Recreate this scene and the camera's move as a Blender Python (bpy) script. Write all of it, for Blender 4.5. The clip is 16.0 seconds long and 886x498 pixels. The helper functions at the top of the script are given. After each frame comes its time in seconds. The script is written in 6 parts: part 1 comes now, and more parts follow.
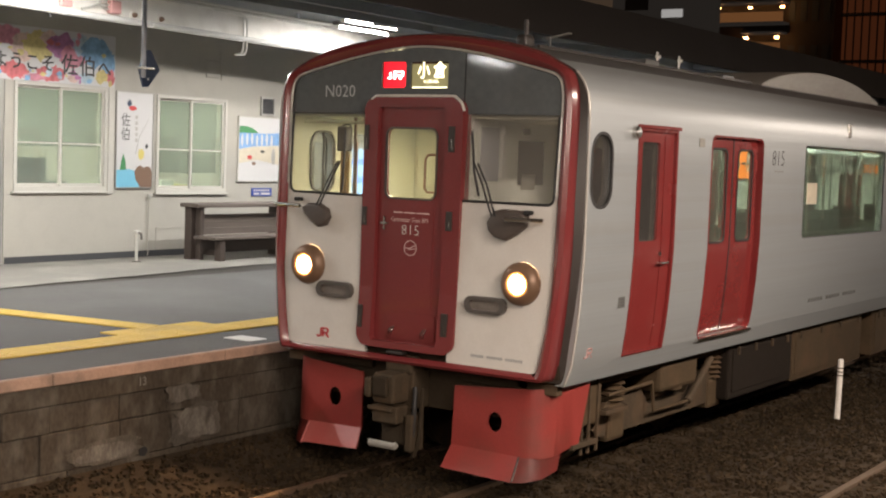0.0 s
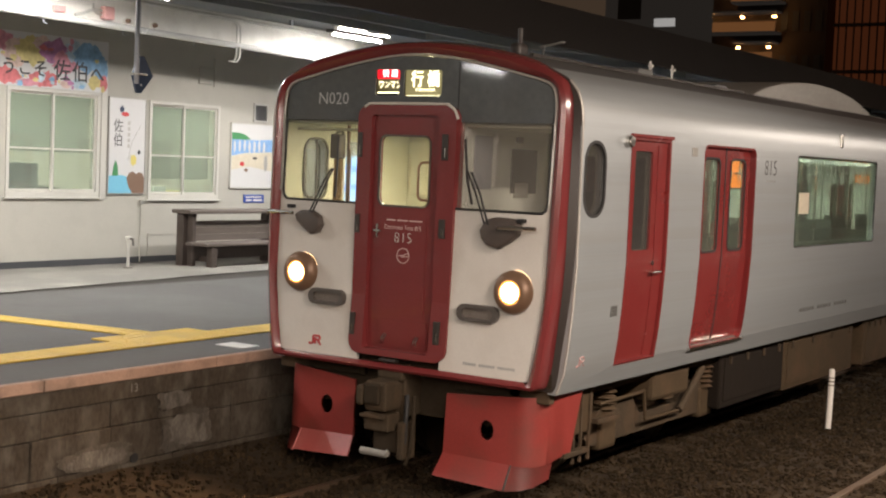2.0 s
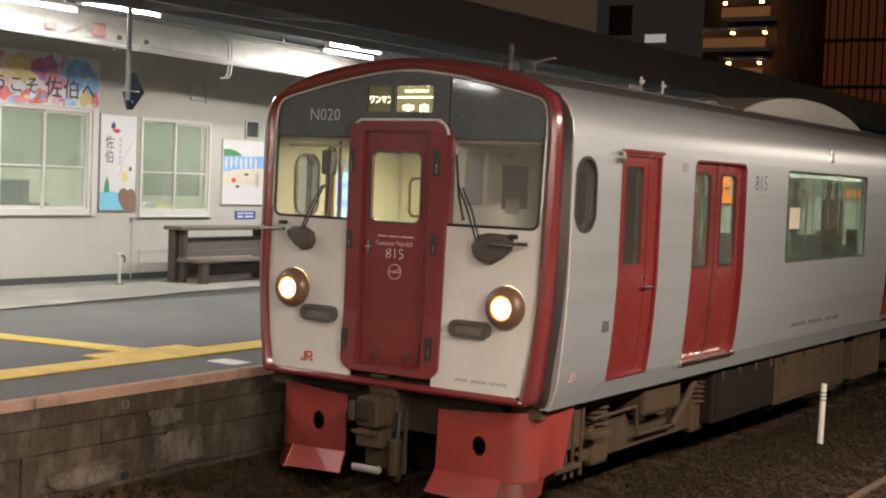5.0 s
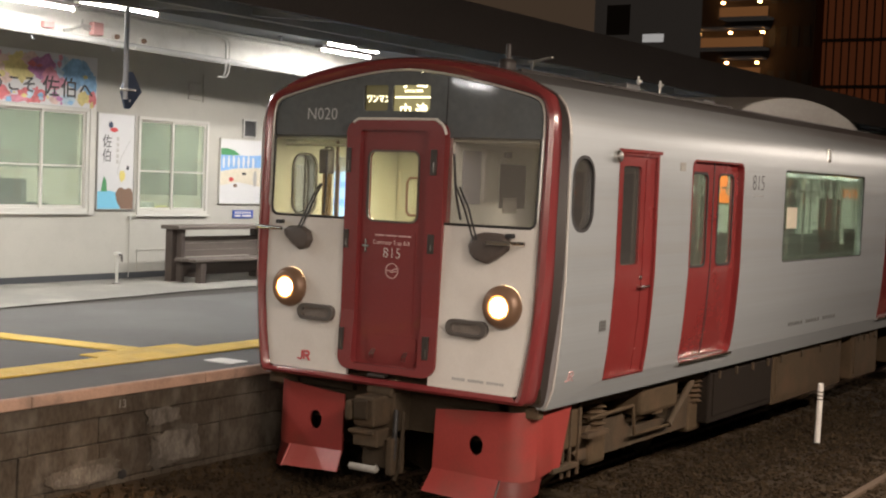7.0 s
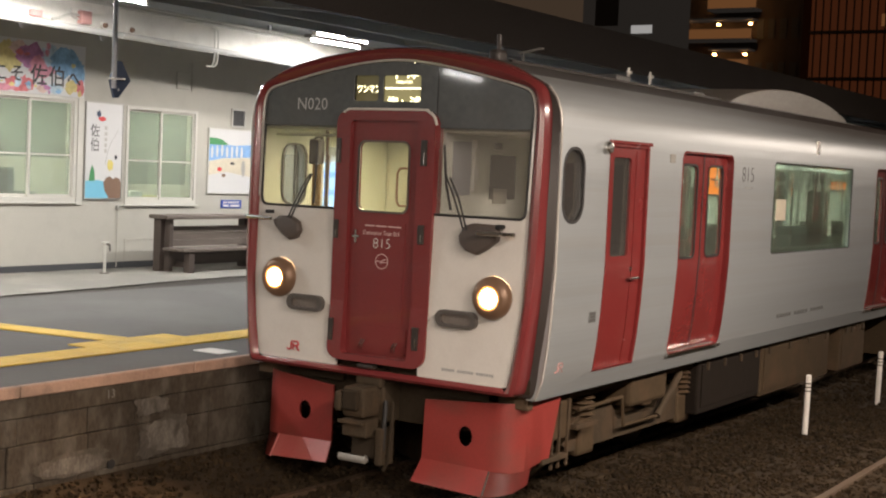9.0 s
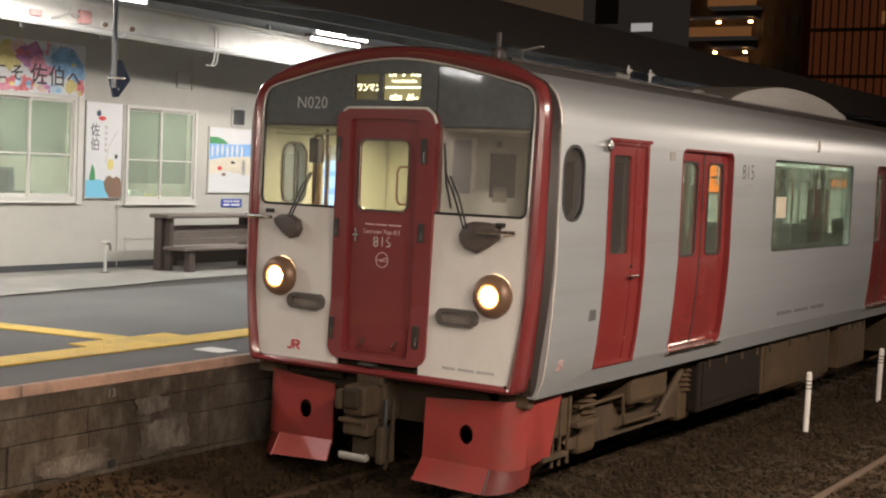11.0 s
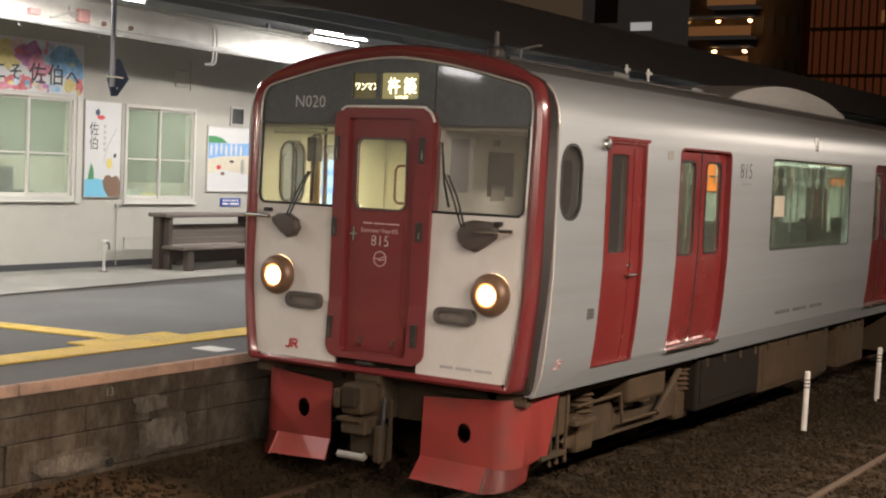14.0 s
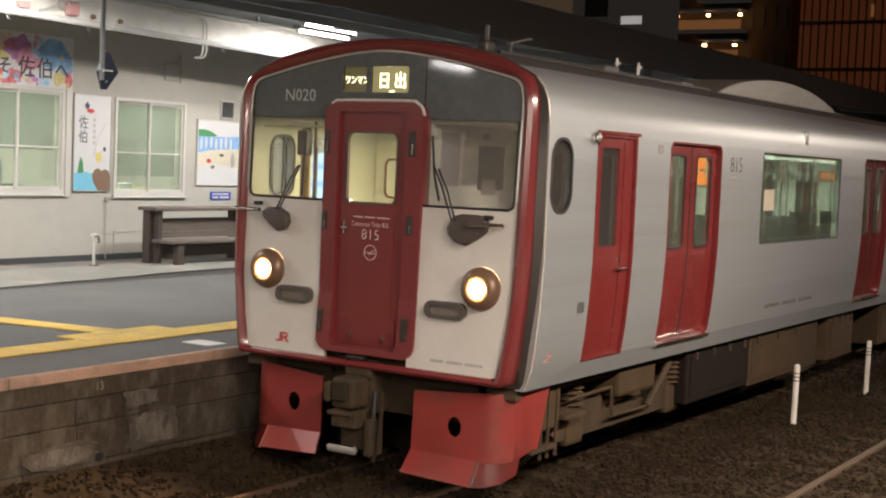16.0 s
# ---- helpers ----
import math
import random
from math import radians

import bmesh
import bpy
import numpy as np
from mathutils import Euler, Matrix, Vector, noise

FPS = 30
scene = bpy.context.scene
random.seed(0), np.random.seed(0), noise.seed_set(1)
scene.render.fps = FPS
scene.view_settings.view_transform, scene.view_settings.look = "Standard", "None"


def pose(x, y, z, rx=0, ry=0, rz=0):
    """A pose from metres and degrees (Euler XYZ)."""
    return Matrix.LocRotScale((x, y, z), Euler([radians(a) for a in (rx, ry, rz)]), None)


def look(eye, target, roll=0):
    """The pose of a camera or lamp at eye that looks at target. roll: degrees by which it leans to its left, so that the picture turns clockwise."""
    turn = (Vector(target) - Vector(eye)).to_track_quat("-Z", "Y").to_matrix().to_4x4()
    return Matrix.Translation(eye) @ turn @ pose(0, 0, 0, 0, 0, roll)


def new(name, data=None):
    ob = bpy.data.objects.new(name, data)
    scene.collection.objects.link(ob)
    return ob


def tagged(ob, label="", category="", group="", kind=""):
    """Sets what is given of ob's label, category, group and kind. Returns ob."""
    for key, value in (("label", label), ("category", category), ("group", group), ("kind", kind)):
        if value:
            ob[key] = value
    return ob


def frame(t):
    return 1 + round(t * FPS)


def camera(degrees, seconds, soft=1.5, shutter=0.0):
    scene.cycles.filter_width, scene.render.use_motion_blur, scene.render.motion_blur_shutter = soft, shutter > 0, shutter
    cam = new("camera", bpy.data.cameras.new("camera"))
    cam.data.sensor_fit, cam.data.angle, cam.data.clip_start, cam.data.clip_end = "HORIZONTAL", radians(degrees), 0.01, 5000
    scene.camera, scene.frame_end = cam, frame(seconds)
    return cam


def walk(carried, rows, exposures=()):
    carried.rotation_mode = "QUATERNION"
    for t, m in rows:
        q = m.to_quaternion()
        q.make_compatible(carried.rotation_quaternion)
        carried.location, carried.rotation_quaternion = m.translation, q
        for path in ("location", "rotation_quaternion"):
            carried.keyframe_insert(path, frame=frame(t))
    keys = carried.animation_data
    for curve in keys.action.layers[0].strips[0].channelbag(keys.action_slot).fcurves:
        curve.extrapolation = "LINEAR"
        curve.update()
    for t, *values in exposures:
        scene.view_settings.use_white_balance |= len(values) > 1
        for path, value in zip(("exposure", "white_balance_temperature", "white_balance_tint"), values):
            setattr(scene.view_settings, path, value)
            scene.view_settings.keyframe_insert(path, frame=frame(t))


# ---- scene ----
cam = camera(36.21, 16.0, soft=2.1)
POSES = [
    (0.0, 6.229, -8.758, 2.625, 86.100, 2.028, 33.993),
    (0.5, 6.228, -8.759, 2.624, 86.157, 2.093, 33.917),
    (1.0, 6.225, -8.760, 2.625, 86.239, 2.212, 33.809),
    (1.5, 6.222, -8.763, 2.626, 86.329, 2.283, 33.712),
    (2.0, 6.220, -8.764, 2.628, 86.429, 2.357, 33.641),
    (2.5, 6.217, -8.765, 2.629, 86.515, 2.386, 33.542),
    (3.0, 6.217, -8.766, 2.630, 86.623, 2.392, 33.458),
    (3.5, 6.219, -8.766, 2.628, 86.773, 2.366, 33.408),
    (4.0, 6.221, -8.765, 2.628, 86.921, 2.268, 33.390),
    (6.5, 6.228, -8.763, 2.626, 87.226, 2.234, 33.313),
    (7.0, 6.229, -8.763, 2.626, 87.095, 2.276, 33.235),
    (7.5, 6.226, -8.763, 2.625, 86.959, 2.369, 33.107),
    (8.0, 6.218, -8.764, 2.626, 86.806, 2.411, 32.948),
    (8.5, 6.210, -8.766, 2.628, 86.724, 2.497, 32.781),
    (9.0, 6.207, -8.768, 2.627, 86.715, 2.499, 32.682),
    (11.5, 6.212, -8.765, 2.625, 86.654, 2.318, 32.740),
    (12.0, 6.215, -8.763, 2.624, 86.673, 2.320, 32.784),
    (12.5, 6.218, -8.763, 2.623, 86.689, 2.350, 32.801),
    (13.0, 6.221, -8.762, 2.623, 86.689, 2.353, 32.800),
    (13.5, 6.224, -8.761, 2.623, 86.658, 2.356, 32.778),
    (14.0, 6.225, -8.762, 2.623, 86.623, 2.346, 32.698),
    (14.5, 6.226, -8.763, 2.622, 86.557, 2.349, 32.604),
    (15.0, 6.226, -8.762, 2.624, 86.459, 2.362, 32.498),
    (15.5, 6.224, -8.762, 2.624, 86.395, 2.360, 32.381),
    (16.0, 6.223, -8.761, 2.624, 86.370, 2.362, 32.274),
]
walk(cam, [(t, pose(x, y, z, rx, 0, rz) @ pose(0, 0, 0, 0, 0, roll)) for t, x, y, z, rx, roll, rz in POSES],
     exposures=[(0.0, 1.81, 6750, 17), (16.0, 1.81, 6750, 17)])

# ---- world and large lights ----
world = bpy.data.worlds.new("night_sky")
scene.world = world
world.use_nodes = True
world.node_tree.nodes["Background"].inputs[0].default_value = (0.016, 0.011, 0.007, 1)
world.node_tree.nodes["Background"].inputs[1].default_value = 0.8


def tube_lamp(name, x, y, z, length, watts, colour, wide=0.12, turn=0.0, tip=0.0):
    data = bpy.data.lights.new(name, "AREA")
    data.shape, data.size, data.size_y = "RECTANGLE", wide, length
    data.energy, data.color = watts, colour
    ob = new(name, data)
    ob.matrix_world = pose(x, y, z, 0, tip, turn)
    return ob


COOL = (0.97, 1.0, 0.96)
WARM = (1.0, 0.80, 0.55)
PLATFORM_TUBES = [(-6.0, 2.65), (-6.7, 1.95), (-6.0, 7.25), (-6.7, 8.0), (-6.0, -2.0), (-6.7, -2.7),
                  (-6.0, 11.9), (-6.7, 12.6), (-6.0, -10.45)]
for tx, ty in PLATFORM_TUBES:
    tube_lamp("platform_tube_light", tx, ty, 4.495, 1.2, 49 if tx > -6.5 else 19, COOL)
NEAR_TUBES = [-15.0, -11.0, -7.0, -3.0, 3.0, 15.5]
for ty in NEAR_TUBES:
    tube_lamp("near_platform_tube_light", 6.0, ty, 4.30, 2.4, 140, (1.0, 0.875, 0.735), 0.30, tip=8)
for sx in (-1, 1):
    beam = bpy.data.lights.new("headlamp_beam", "SPOT")
    beam.energy, beam.color, beam.spot_size, beam.spot_blend, beam.shadow_soft_size = 140, (1.0, 0.62, 0.30), radians(72), 0.9, 0.06
    new("headlamp_beam", beam).matrix_world = look((sx * 1.035 + 0.014, -0.14, 1.69), (0.2 + sx * 0.3, -2.8, -0.3))
tube_lamp("cab_light", -0.55, 1.1, 2.90, 0.5, 11, (1.0, 0.88, 0.55), 0.3)
for ty in (4.2, 8.2, 12.2, 16.2):
    tube_lamp("saloon_light", 0.0, ty, 3.02, 3.2, 23, (0.92, 1.0, 0.90), 0.25)
for ty in (4.0, 6.6):
    tube_lamp("office_light", -10.1, ty, 3.7, 1.4, 34, (1.0, 0.98, 0.86), 0.3)


# ---- materials ----
def mat(name, colour, rough=0.5, metal=0.0, vary=0.12, big=1.2, fine=30.0, bump=0.0, rnd=0.0, dirt=None, dirt_amount=0.0,
        coat=0.0, stretch=(1, 1, 1), dirt_scale=3.0, world_space=False, spread=0.10):
    m = bpy.data.materials.new(name)
    m.use_nodes = True
    nt = m.node_tree
    n, link = nt.nodes, nt.links.new
    b = n["Principled BSDF"]
    b.inputs["Metallic"].default_value = metal
    b.inputs["Coat Weight"].default_value = coat
    tc = n.new("ShaderNodeTexCoord")
    mp = n.new("ShaderNodeMapping")
    mp.inputs["Scale"].default_value = stretch
    if world_space:
        link(n.new("ShaderNodeNewGeometry").outputs["Position"], mp.inputs["Vector"])
    else:
        link(tc.outputs["Object"], mp.inputs["Vector"])
    big_n, fine_n = n.new("ShaderNodeTexNoise"), n.new("ShaderNodeTexNoise")
    big_n.inputs["Scale"].default_value, fine_n.inputs["Scale"].default_value = big, fine
    big_n.inputs["Detail"].default_value, fine_n.inputs["Detail"].default_value = 4, 5
    link(mp.outputs["Vector"], big_n.inputs["Vector"])
    link(mp.outputs["Vector"], fine_n.inputs["Vector"])
    add = n.new("ShaderNodeMath")
    add.operation = "ADD"
    link(big_n.outputs["Fac"], add.inputs[0])
    link(fine_n.outputs["Fac"], add.inputs[1])
    value = n.new("ShaderNodeMapRange")
    value.inputs["From Min"].default_value, value.inputs["From Max"].default_value = 0.6, 1.4
    value.inputs["To Min"].default_value, value.inputs["To Max"].default_value = 1 - vary, 1 + vary
    link(add.outputs[0], value.inputs["Value"])
    hsv = n.new("ShaderNodeHueSaturation")
    hsv.inputs["Color"].default_value = (*colour, 1)
    link(value.outputs[0], hsv.inputs["Value"])
    out = hsv.outputs["Color"]
    if rnd:
        info = n.new("ShaderNodeObjectInfo")
        isl = n.new("ShaderNodeNewGeometry")
        mix_r = n.new("ShaderNodeMath")
        mix_r.operation = "ADD"
        link(info.outputs["Random"], mix_r.inputs[0])
        link(isl.outputs["Random Per Island"], mix_r.inputs[1])
        rr = n.new("ShaderNodeMapRange")
        rr.inputs["From Max"].default_value = 2.0
        rr.inputs["To Min"].default_value, rr.inputs["To Max"].default_value = 1 - rnd, 1 + rnd
        link(mix_r.outputs[0], rr.inputs["Value"])
        h2 = n.new("ShaderNodeHueSaturation")
        link(out, h2.inputs["Color"])
        link(rr.outputs[0], h2.inputs["Value"])
        out = h2.outputs["Color"]
    if dirt:
        dn = n.new("ShaderNodeTexNoise")
        dn.inputs["Scale"].default_value, dn.inputs["Detail"].default_value = dirt_scale, 6
        link(mp.outputs["Vector"], dn.inputs["Vector"])
        dr = n.new("ShaderNodeMapRange")
        dr.inputs["From Min"].default_value, dr.inputs["From Max"].default_value = 0.48, 0.72
        dr.inputs["To Max"].default_value = dirt_amount
        link(dn.outputs["Fac"], dr.inputs["Value"])
        mx = n.new("ShaderNodeMix")
        mx.data_type = "RGBA"
        link(dr.outputs[0], mx.inputs["Factor"])
        link(out, mx.inputs["A"])
        mx.inputs["B"].default_value = (*dirt, 1)
        out = mx.outputs["Result"]
    link(out, b.inputs["Base Color"])
    ro = n.new("ShaderNodeMapRange")
    ro.inputs["To Min"].default_value, ro.inputs["To Max"].default_value = max(0.02, rough - spread), min(1, rough + spread)
    link(big_n.outputs["Fac"], ro.inputs["Value"])
    link(ro.outputs[0], b.inputs["Roughness"])
    if bump:
        bu = n.new("ShaderNodeBump")
        bu.inputs["Strength"].default_value, bu.inputs["Distance"].default_value = min(1, bump), 0.01
        link(fine_n.outputs["Fac"], bu.inputs["Height"])
        link(bu.outputs["Normal"], b.inputs["Normal"])
    return m


def glow(name, colour, strength):
    m = bpy.data.materials.new(name)
    m.use_nodes = True
    b = m.node_tree.nodes["Principled BSDF"]
    b.inputs["Base Color"].default_value = (*[min(1, c) * 0.5 for c in colour], 1)
    b.inputs["Emission Color"].default_value = (*colour, 1)
    b.inputs["Emission Strength"].default_value = strength
    return m


def glass(name, tint, rough=0.02, haze=0.0, haze_colour=(0.5, 0.5, 0.5)):
    """Thin pane: clear tinted, with a mirror share by Fresnel and a diffuse haze that imitates pale reflections."""
    m = bpy.data.materials.new(name)
    m.use_nodes = True
    nt = m.node_tree
    n, link = nt.nodes, nt.links.new
    n.remove(n["Principled BSDF"])
    clear, gloss, veil = n.new("ShaderNodeBsdfTransparent"), n.new("ShaderNodeBsdfGlossy"), n.new("ShaderNodeBsdfDiffuse")
    clear.inputs[0].default_value = (*tint, 1)
    gloss.inputs["Roughness"].default_value = rough
    veil.inputs[0].default_value = (*haze_colour, 1)
    lw, power, share = n.new("ShaderNodeLayerWeight"), n.new("ShaderNodeMath"), n.new("ShaderNodeMath")
    lw.inputs["Blend"].default_value = 0.5
    power.operation, share.operation = "POWER", "MULTIPLY_ADD"
    power.inputs[1].default_value, share.inputs[1].default_value, share.inputs[2].default_value = 4.0, 0.9, 0.05
    link(lw.outputs["Facing"], power.inputs[0])
    link(power.outputs[0], share.inputs[0])
    a, c = n.new("ShaderNodeMixShader"), n.new("ShaderNodeMixShader")
    a.inputs[0].default_value = haze
    link(clear.outputs[0], a.inputs[1])
    link(veil.outputs[0], a.inputs[2])
    link(share.outputs[0], c.inputs[0])
    link(a.outputs[0], c.inputs[1])
    link(gloss.outputs[0], c.inputs[2])
    link(c.outputs[0], n["Material Output"].inputs[0])
    return m


M_WHITE = mat("cream_white_train_paint", (0.62, 0.60, 0.56), 0.33, 0, 0.05, 1.5, 60, 0.0, dirt=(0.34, 0.30, 0.25), dirt_amount=0.22, coat=0.2)
M_SILVER = mat("brushed_aluminium_body", (0.48, 0.52, 0.535), 0.38, 0.60, 0.06, 0.9, 14, 0.02, dirt=(0.40, 0.39, 0.36), dirt_amount=0.25, stretch=(1, 0.03, 4.0))
# darker than the body metal, with the dim upper shading in its colour
M_ROOF = mat("darkened_train_roof", (0.175, 0.18, 0.182), 0.42, 0.6, 0.12, 1.0, 30, 0.05, dirt=(0.12, 0.11, 0.10), dirt_amount=0.5, stretch=(1, 0.3, 1))
M_RED = mat("dark_red_train_paint", (0.178, 0.030, 0.031), 0.20, 0, 0.10, 1.5, 50, 0.0, dirt=(0.15, 0.035, 0.033), dirt_amount=0.4, coat=0.4, spread=0.06)
M_RED_SIDE = mat("bright_red_door_paint", (0.190, 0.025, 0.024), 0.24, 0, 0.10, 1.5, 50, 0.0, dirt=(0.19, 0.04, 0.035), dirt_amount=0.4, coat=0.35)
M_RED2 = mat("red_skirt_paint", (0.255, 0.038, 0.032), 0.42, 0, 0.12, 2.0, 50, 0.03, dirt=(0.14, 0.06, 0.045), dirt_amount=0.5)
M_PINK = mat("pinkish_red_flange", (0.40, 0.11, 0.10), 0.45, 0, 0.12, 3.0, 50, 0.05, dirt=(0.34, 0.05, 0.045), dirt_amount=0.6)
M_DGREY = mat("dark_grey_trim", (0.040, 0.033, 0.029), 0.45, 0.1, 0.1)
M_RUBBER = mat("black_rubber", (0.018, 0.018, 0.018), 0.6, 0, 0.1)
M_BLACKGLASS = mat("black_header_glass", (0.112, 0.124, 0.128), 0.05, 0, 0.15, 2.0, 20, 0.0, dirt=(0.11, 0.11, 0.10), dirt_amount=0.5, dirt_scale=1.4, spread=0.02)
M_BLACKGLASS.node_tree.nodes["Principled BSDF"].inputs["Specular IOR Level"].default_value = 0.12
M_CHROME = mat("satin_steel", (0.62, 0.61, 0.58), 0.25, 1.0, 0.06)
M_COVER = mat("dark_wiper_cover", (0.075, 0.060, 0.052), 0.5, 0.0, 0.12, 4, 40, 0.05)
M_IRON = mat("grimy_iron", (0.060, 0.045, 0.030), 0.7, 0.1, 0.30, 4, 40, 0.15, dirt=(0.12, 0.075, 0.045), dirt_amount=0.6)
M_UNDER = mat("brown_underfloor_paint", (0.066, 0.046, 0.027), 0.75, 0.0, 0.2, 2, 30, 0.1, dirt=(0.10, 0.06, 0.035), dirt_amount=0.6)
M_CHASSIS = mat("black_underframe", (0.036, 0.027, 0.018), 0.9, 0.0, 0.2)
# near-black colour that imitates the shade of a deep recess
M_SHADEBOX = mat("shade_black_box", (0.016, 0.012, 0.009), 0.85, 0.0, 0.25, 3, 30, 0.05)
M_GLASS = glass("clear_windscreen", (0.88, 0.90, 0.86), 0.02, 0.06, (0.5, 0.48, 0.42))
M_GLASS_D = glass("smoky_windscreen", (0.90, 0.90, 0.87), 0.02, 0.15, (0.42, 0.40, 0.36))
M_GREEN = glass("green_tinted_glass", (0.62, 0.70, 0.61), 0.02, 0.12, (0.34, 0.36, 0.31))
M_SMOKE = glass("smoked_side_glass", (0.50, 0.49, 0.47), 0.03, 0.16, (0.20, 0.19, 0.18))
# far-side panes get an extra dark tint to dim the view through the saloon
M_FARSIDE = glass("dimmed_far_side_glass", (0.26, 0.28, 0.27), 0.03, 0.05, (0.1, 0.1, 0.1))
M_WINDOW = glass("hazy_office_glass", (0.72, 0.80, 0.74), 0.03, 0.15, (0.42, 0.45, 0.41))
M_CAB = mat("cream_cab_lining", (0.52, 0.51, 0.41), 0.6, 0, 0.06, 2, 30)
M_LINING = mat("white_saloon_lining", (0.66, 0.68, 0.64), 0.6, 0, 0.06, 2, 30)
M_SEAT = mat("dark_seat_cloth", (0.035, 0.040, 0.040), 0.9, 0, 0.2, 3, 120, 0.2)
M_CABFLOOR = mat("grey_vinyl_floor", (0.14, 0.14, 0.13), 0.6, 0, 0.12)
# weak orange emission that imitates the bloom round the headlamps
M_BLOOM = glow("amber_bloom_ring", (1.0, 0.36, 0.08), 0.75)
M_HEAD = glow("headlamp_glass", (1.0, 0.66, 0.34), 22.0)
M_HOUSING = mat("bronze_lamp_housing", (0.20, 0.12, 0.075), 0.42, 0.3, 0.1)
M_AMBER = mat("amber_brown_laminate", (0.26, 0.15, 0.045), 0.45, 0, 0.15, 6, 40)
M_TAIL = mat("dark_tail_lamp_housing", (0.085, 0.075, 0.068), 0.4, 0.0, 0.12)
M_TAILGLASS = mat("unlit_tail_lamp_lens", (0.16, 0.14, 0.125), 0.2, 0, 0.15, 20, 80)
M_TXT_W = mat("white_lettering", (0.70, 0.66, 0.62), 0.5, 0, 0.03)
M_TXT_PALE = mat("faded_pink_lettering", (0.60, 0.40, 0.38), 0.5, 0, 0.03)
M_TXT_G = mat("grey_lettering", (0.30, 0.31, 0.31), 0.5, 0, 0.03)
M_NUMBER = mat("light_grey_number", (0.44, 0.45, 0.45), 0.5, 0, 0.05)
M_TXT_K = mat("black_lettering", (0.045, 0.042, 0.042), 0.5, 0, 0.03)
M_LOGO = mat("red_emblem_paint", (0.42, 0.03, 0.035), 0.4, 0, 0.05)
M_LOGO_PALE = mat("pale_red_emblem_paint", (0.40, 0.22, 0.21), 0.4, 0, 0.05)
G_PANEL = glow("backlit_olive_blind", (0.40, 0.37, 0.17), 0.15)
G_PANEL_D = glow("backlit_dark_blind", (0.30, 0.28, 0.13), 0.035)
G_TEXT = glow("backlit_lettering", (1.0, 0.95, 0.55), 1.1)
G_REDP = glow("backlit_red_blind", (0.90, 0.012, 0.020), 0.58)
G_WHITE = glow("backlit_white_shape", (1.0, 0.93, 0.86), 1.05)
G_LED = glow("orange_led_panel", (1.0, 0.22, 0.010), 1.0)
G_TUBE = glow("fluorescent_tube", (0.98, 1.0, 0.95), 17.0)
G_TUBE_NEAR = glow("soft_fluorescent_tube", (1.0, 0.95, 0.85), 14.0)
G_INTUBE = glow("saloon_tube", (0.92, 1.0, 0.90), 5.0)
# green glow for a lens flare ghost, not set on any part
G_GREENFLARE = glow("green_flare_ghost", (0.35, 1.0, 0.65), 2.0)
G_FARLAMP = glow("orange_landing_lamp", (1.0, 0.50, 0.16), 8.0)
# lamplight on the landing parapets, put in as weak emission
G_FARWALL = glow("lamplight_glow_panel", (0.30, 0.13, 0.045), 0.11)
G_FARWIN = glow("lit_far_window", (0.85, 0.88, 0.85), 0.10)
G_VEND = glow("lit_vending_front", (0.36, 0.62, 1.0), 0.95)
G_VEND_B = glow("blue_vending_band", (0.10, 0.30, 0.95), 1.1)
M_WALL = mat("cream_station_render", (0.405, 0.388, 0.34), 0.75, 0, 0.05, 0.8, 60, 0.08, dirt=(0.34, 0.32, 0.28), dirt_amount=0.35)
M_BEAM = mat("white_beam_paint", (0.70, 0.68, 0.63), 0.6, 0, 0.08, 1.2, 40, 0.03, dirt=(0.36, 0.33, 0.28), dirt_amount=0.4)
M_BASE = mat("dark_plinth_paint", (0.050, 0.052, 0.056), 0.7, 0, 0.15, 2, 40, 0.1)
M_ASPHALT = mat("platform_asphalt", (0.068, 0.065, 0.062), 0.85, 0, 0.22, 0.7, 130, 0.35, dirt=(0.10, 0.098, 0.094), dirt_amount=0.6, dirt_scale=0.8)
M_CONCRETE = mat("pale_concrete", (0.175, 0.165, 0.148), 0.85, 0, 0.12, 0.7, 90, 0.25, dirt=(0.30, 0.285, 0.25), dirt_amount=0.6, dirt_scale=1.3)
M_COPING = mat("worn_pinkish_coping", (0.36, 0.235, 0.175), 0.8, 0, 0.22, 3, 60, 0.35, dirt=(0.13, 0.095, 0.075), dirt_amount=0.6, dirt_scale=5.0, world_space=True)
M_STONE = mat("dark_weathered_stone", (0.054, 0.044, 0.033), 0.85, 0, 0.45, 1.7, 25, 0.9, rnd=0.25, dirt=(0.130, 0.117, 0.097), dirt_amount=0.65, dirt_scale=4.5, stretch=(1, 1.3, 0.75), world_space=True)
M_STONE_P = mat("pale_weathered_stone", (0.105, 0.094, 0.078), 0.85, 0, 0.55, 6.0, 40, 0.8, rnd=0.25, dirt=(0.040, 0.033, 0.025), dirt_amount=1.0, dirt_scale=9.0, stretch=(1, 1.2, 0.7), world_space=True)
M_STAIN = mat("faint_lime_stain", (0.074, 0.063, 0.050), 0.85, 0, 0.5, 6.0, 40, 0.8, rnd=0.2, dirt=(0.050, 0.041, 0.031), dirt_amount=1.0, dirt_scale=9.0, stretch=(1, 1.2, 0.7), world_space=True)
M_MORTAR = mat("dark_mortar", (0.026, 0.021, 0.016), 0.9, 0, 0.2, 3, 50, 0.3)
M_YELLOW = mat("yellow_tactile_tile", (0.62, 0.42, 0.060), 0.7, 0, 0.10, 2, 60, 0.2, rnd=0.06, dirt=(0.34, 0.25, 0.10), dirt_amount=0.6, dirt_scale=2.0, world_space=True)
M_GROUND = mat("brown_trackbed", (0.034, 0.025, 0.016), 0.95, 0, 0.35, 1.5, 40, 0.7)
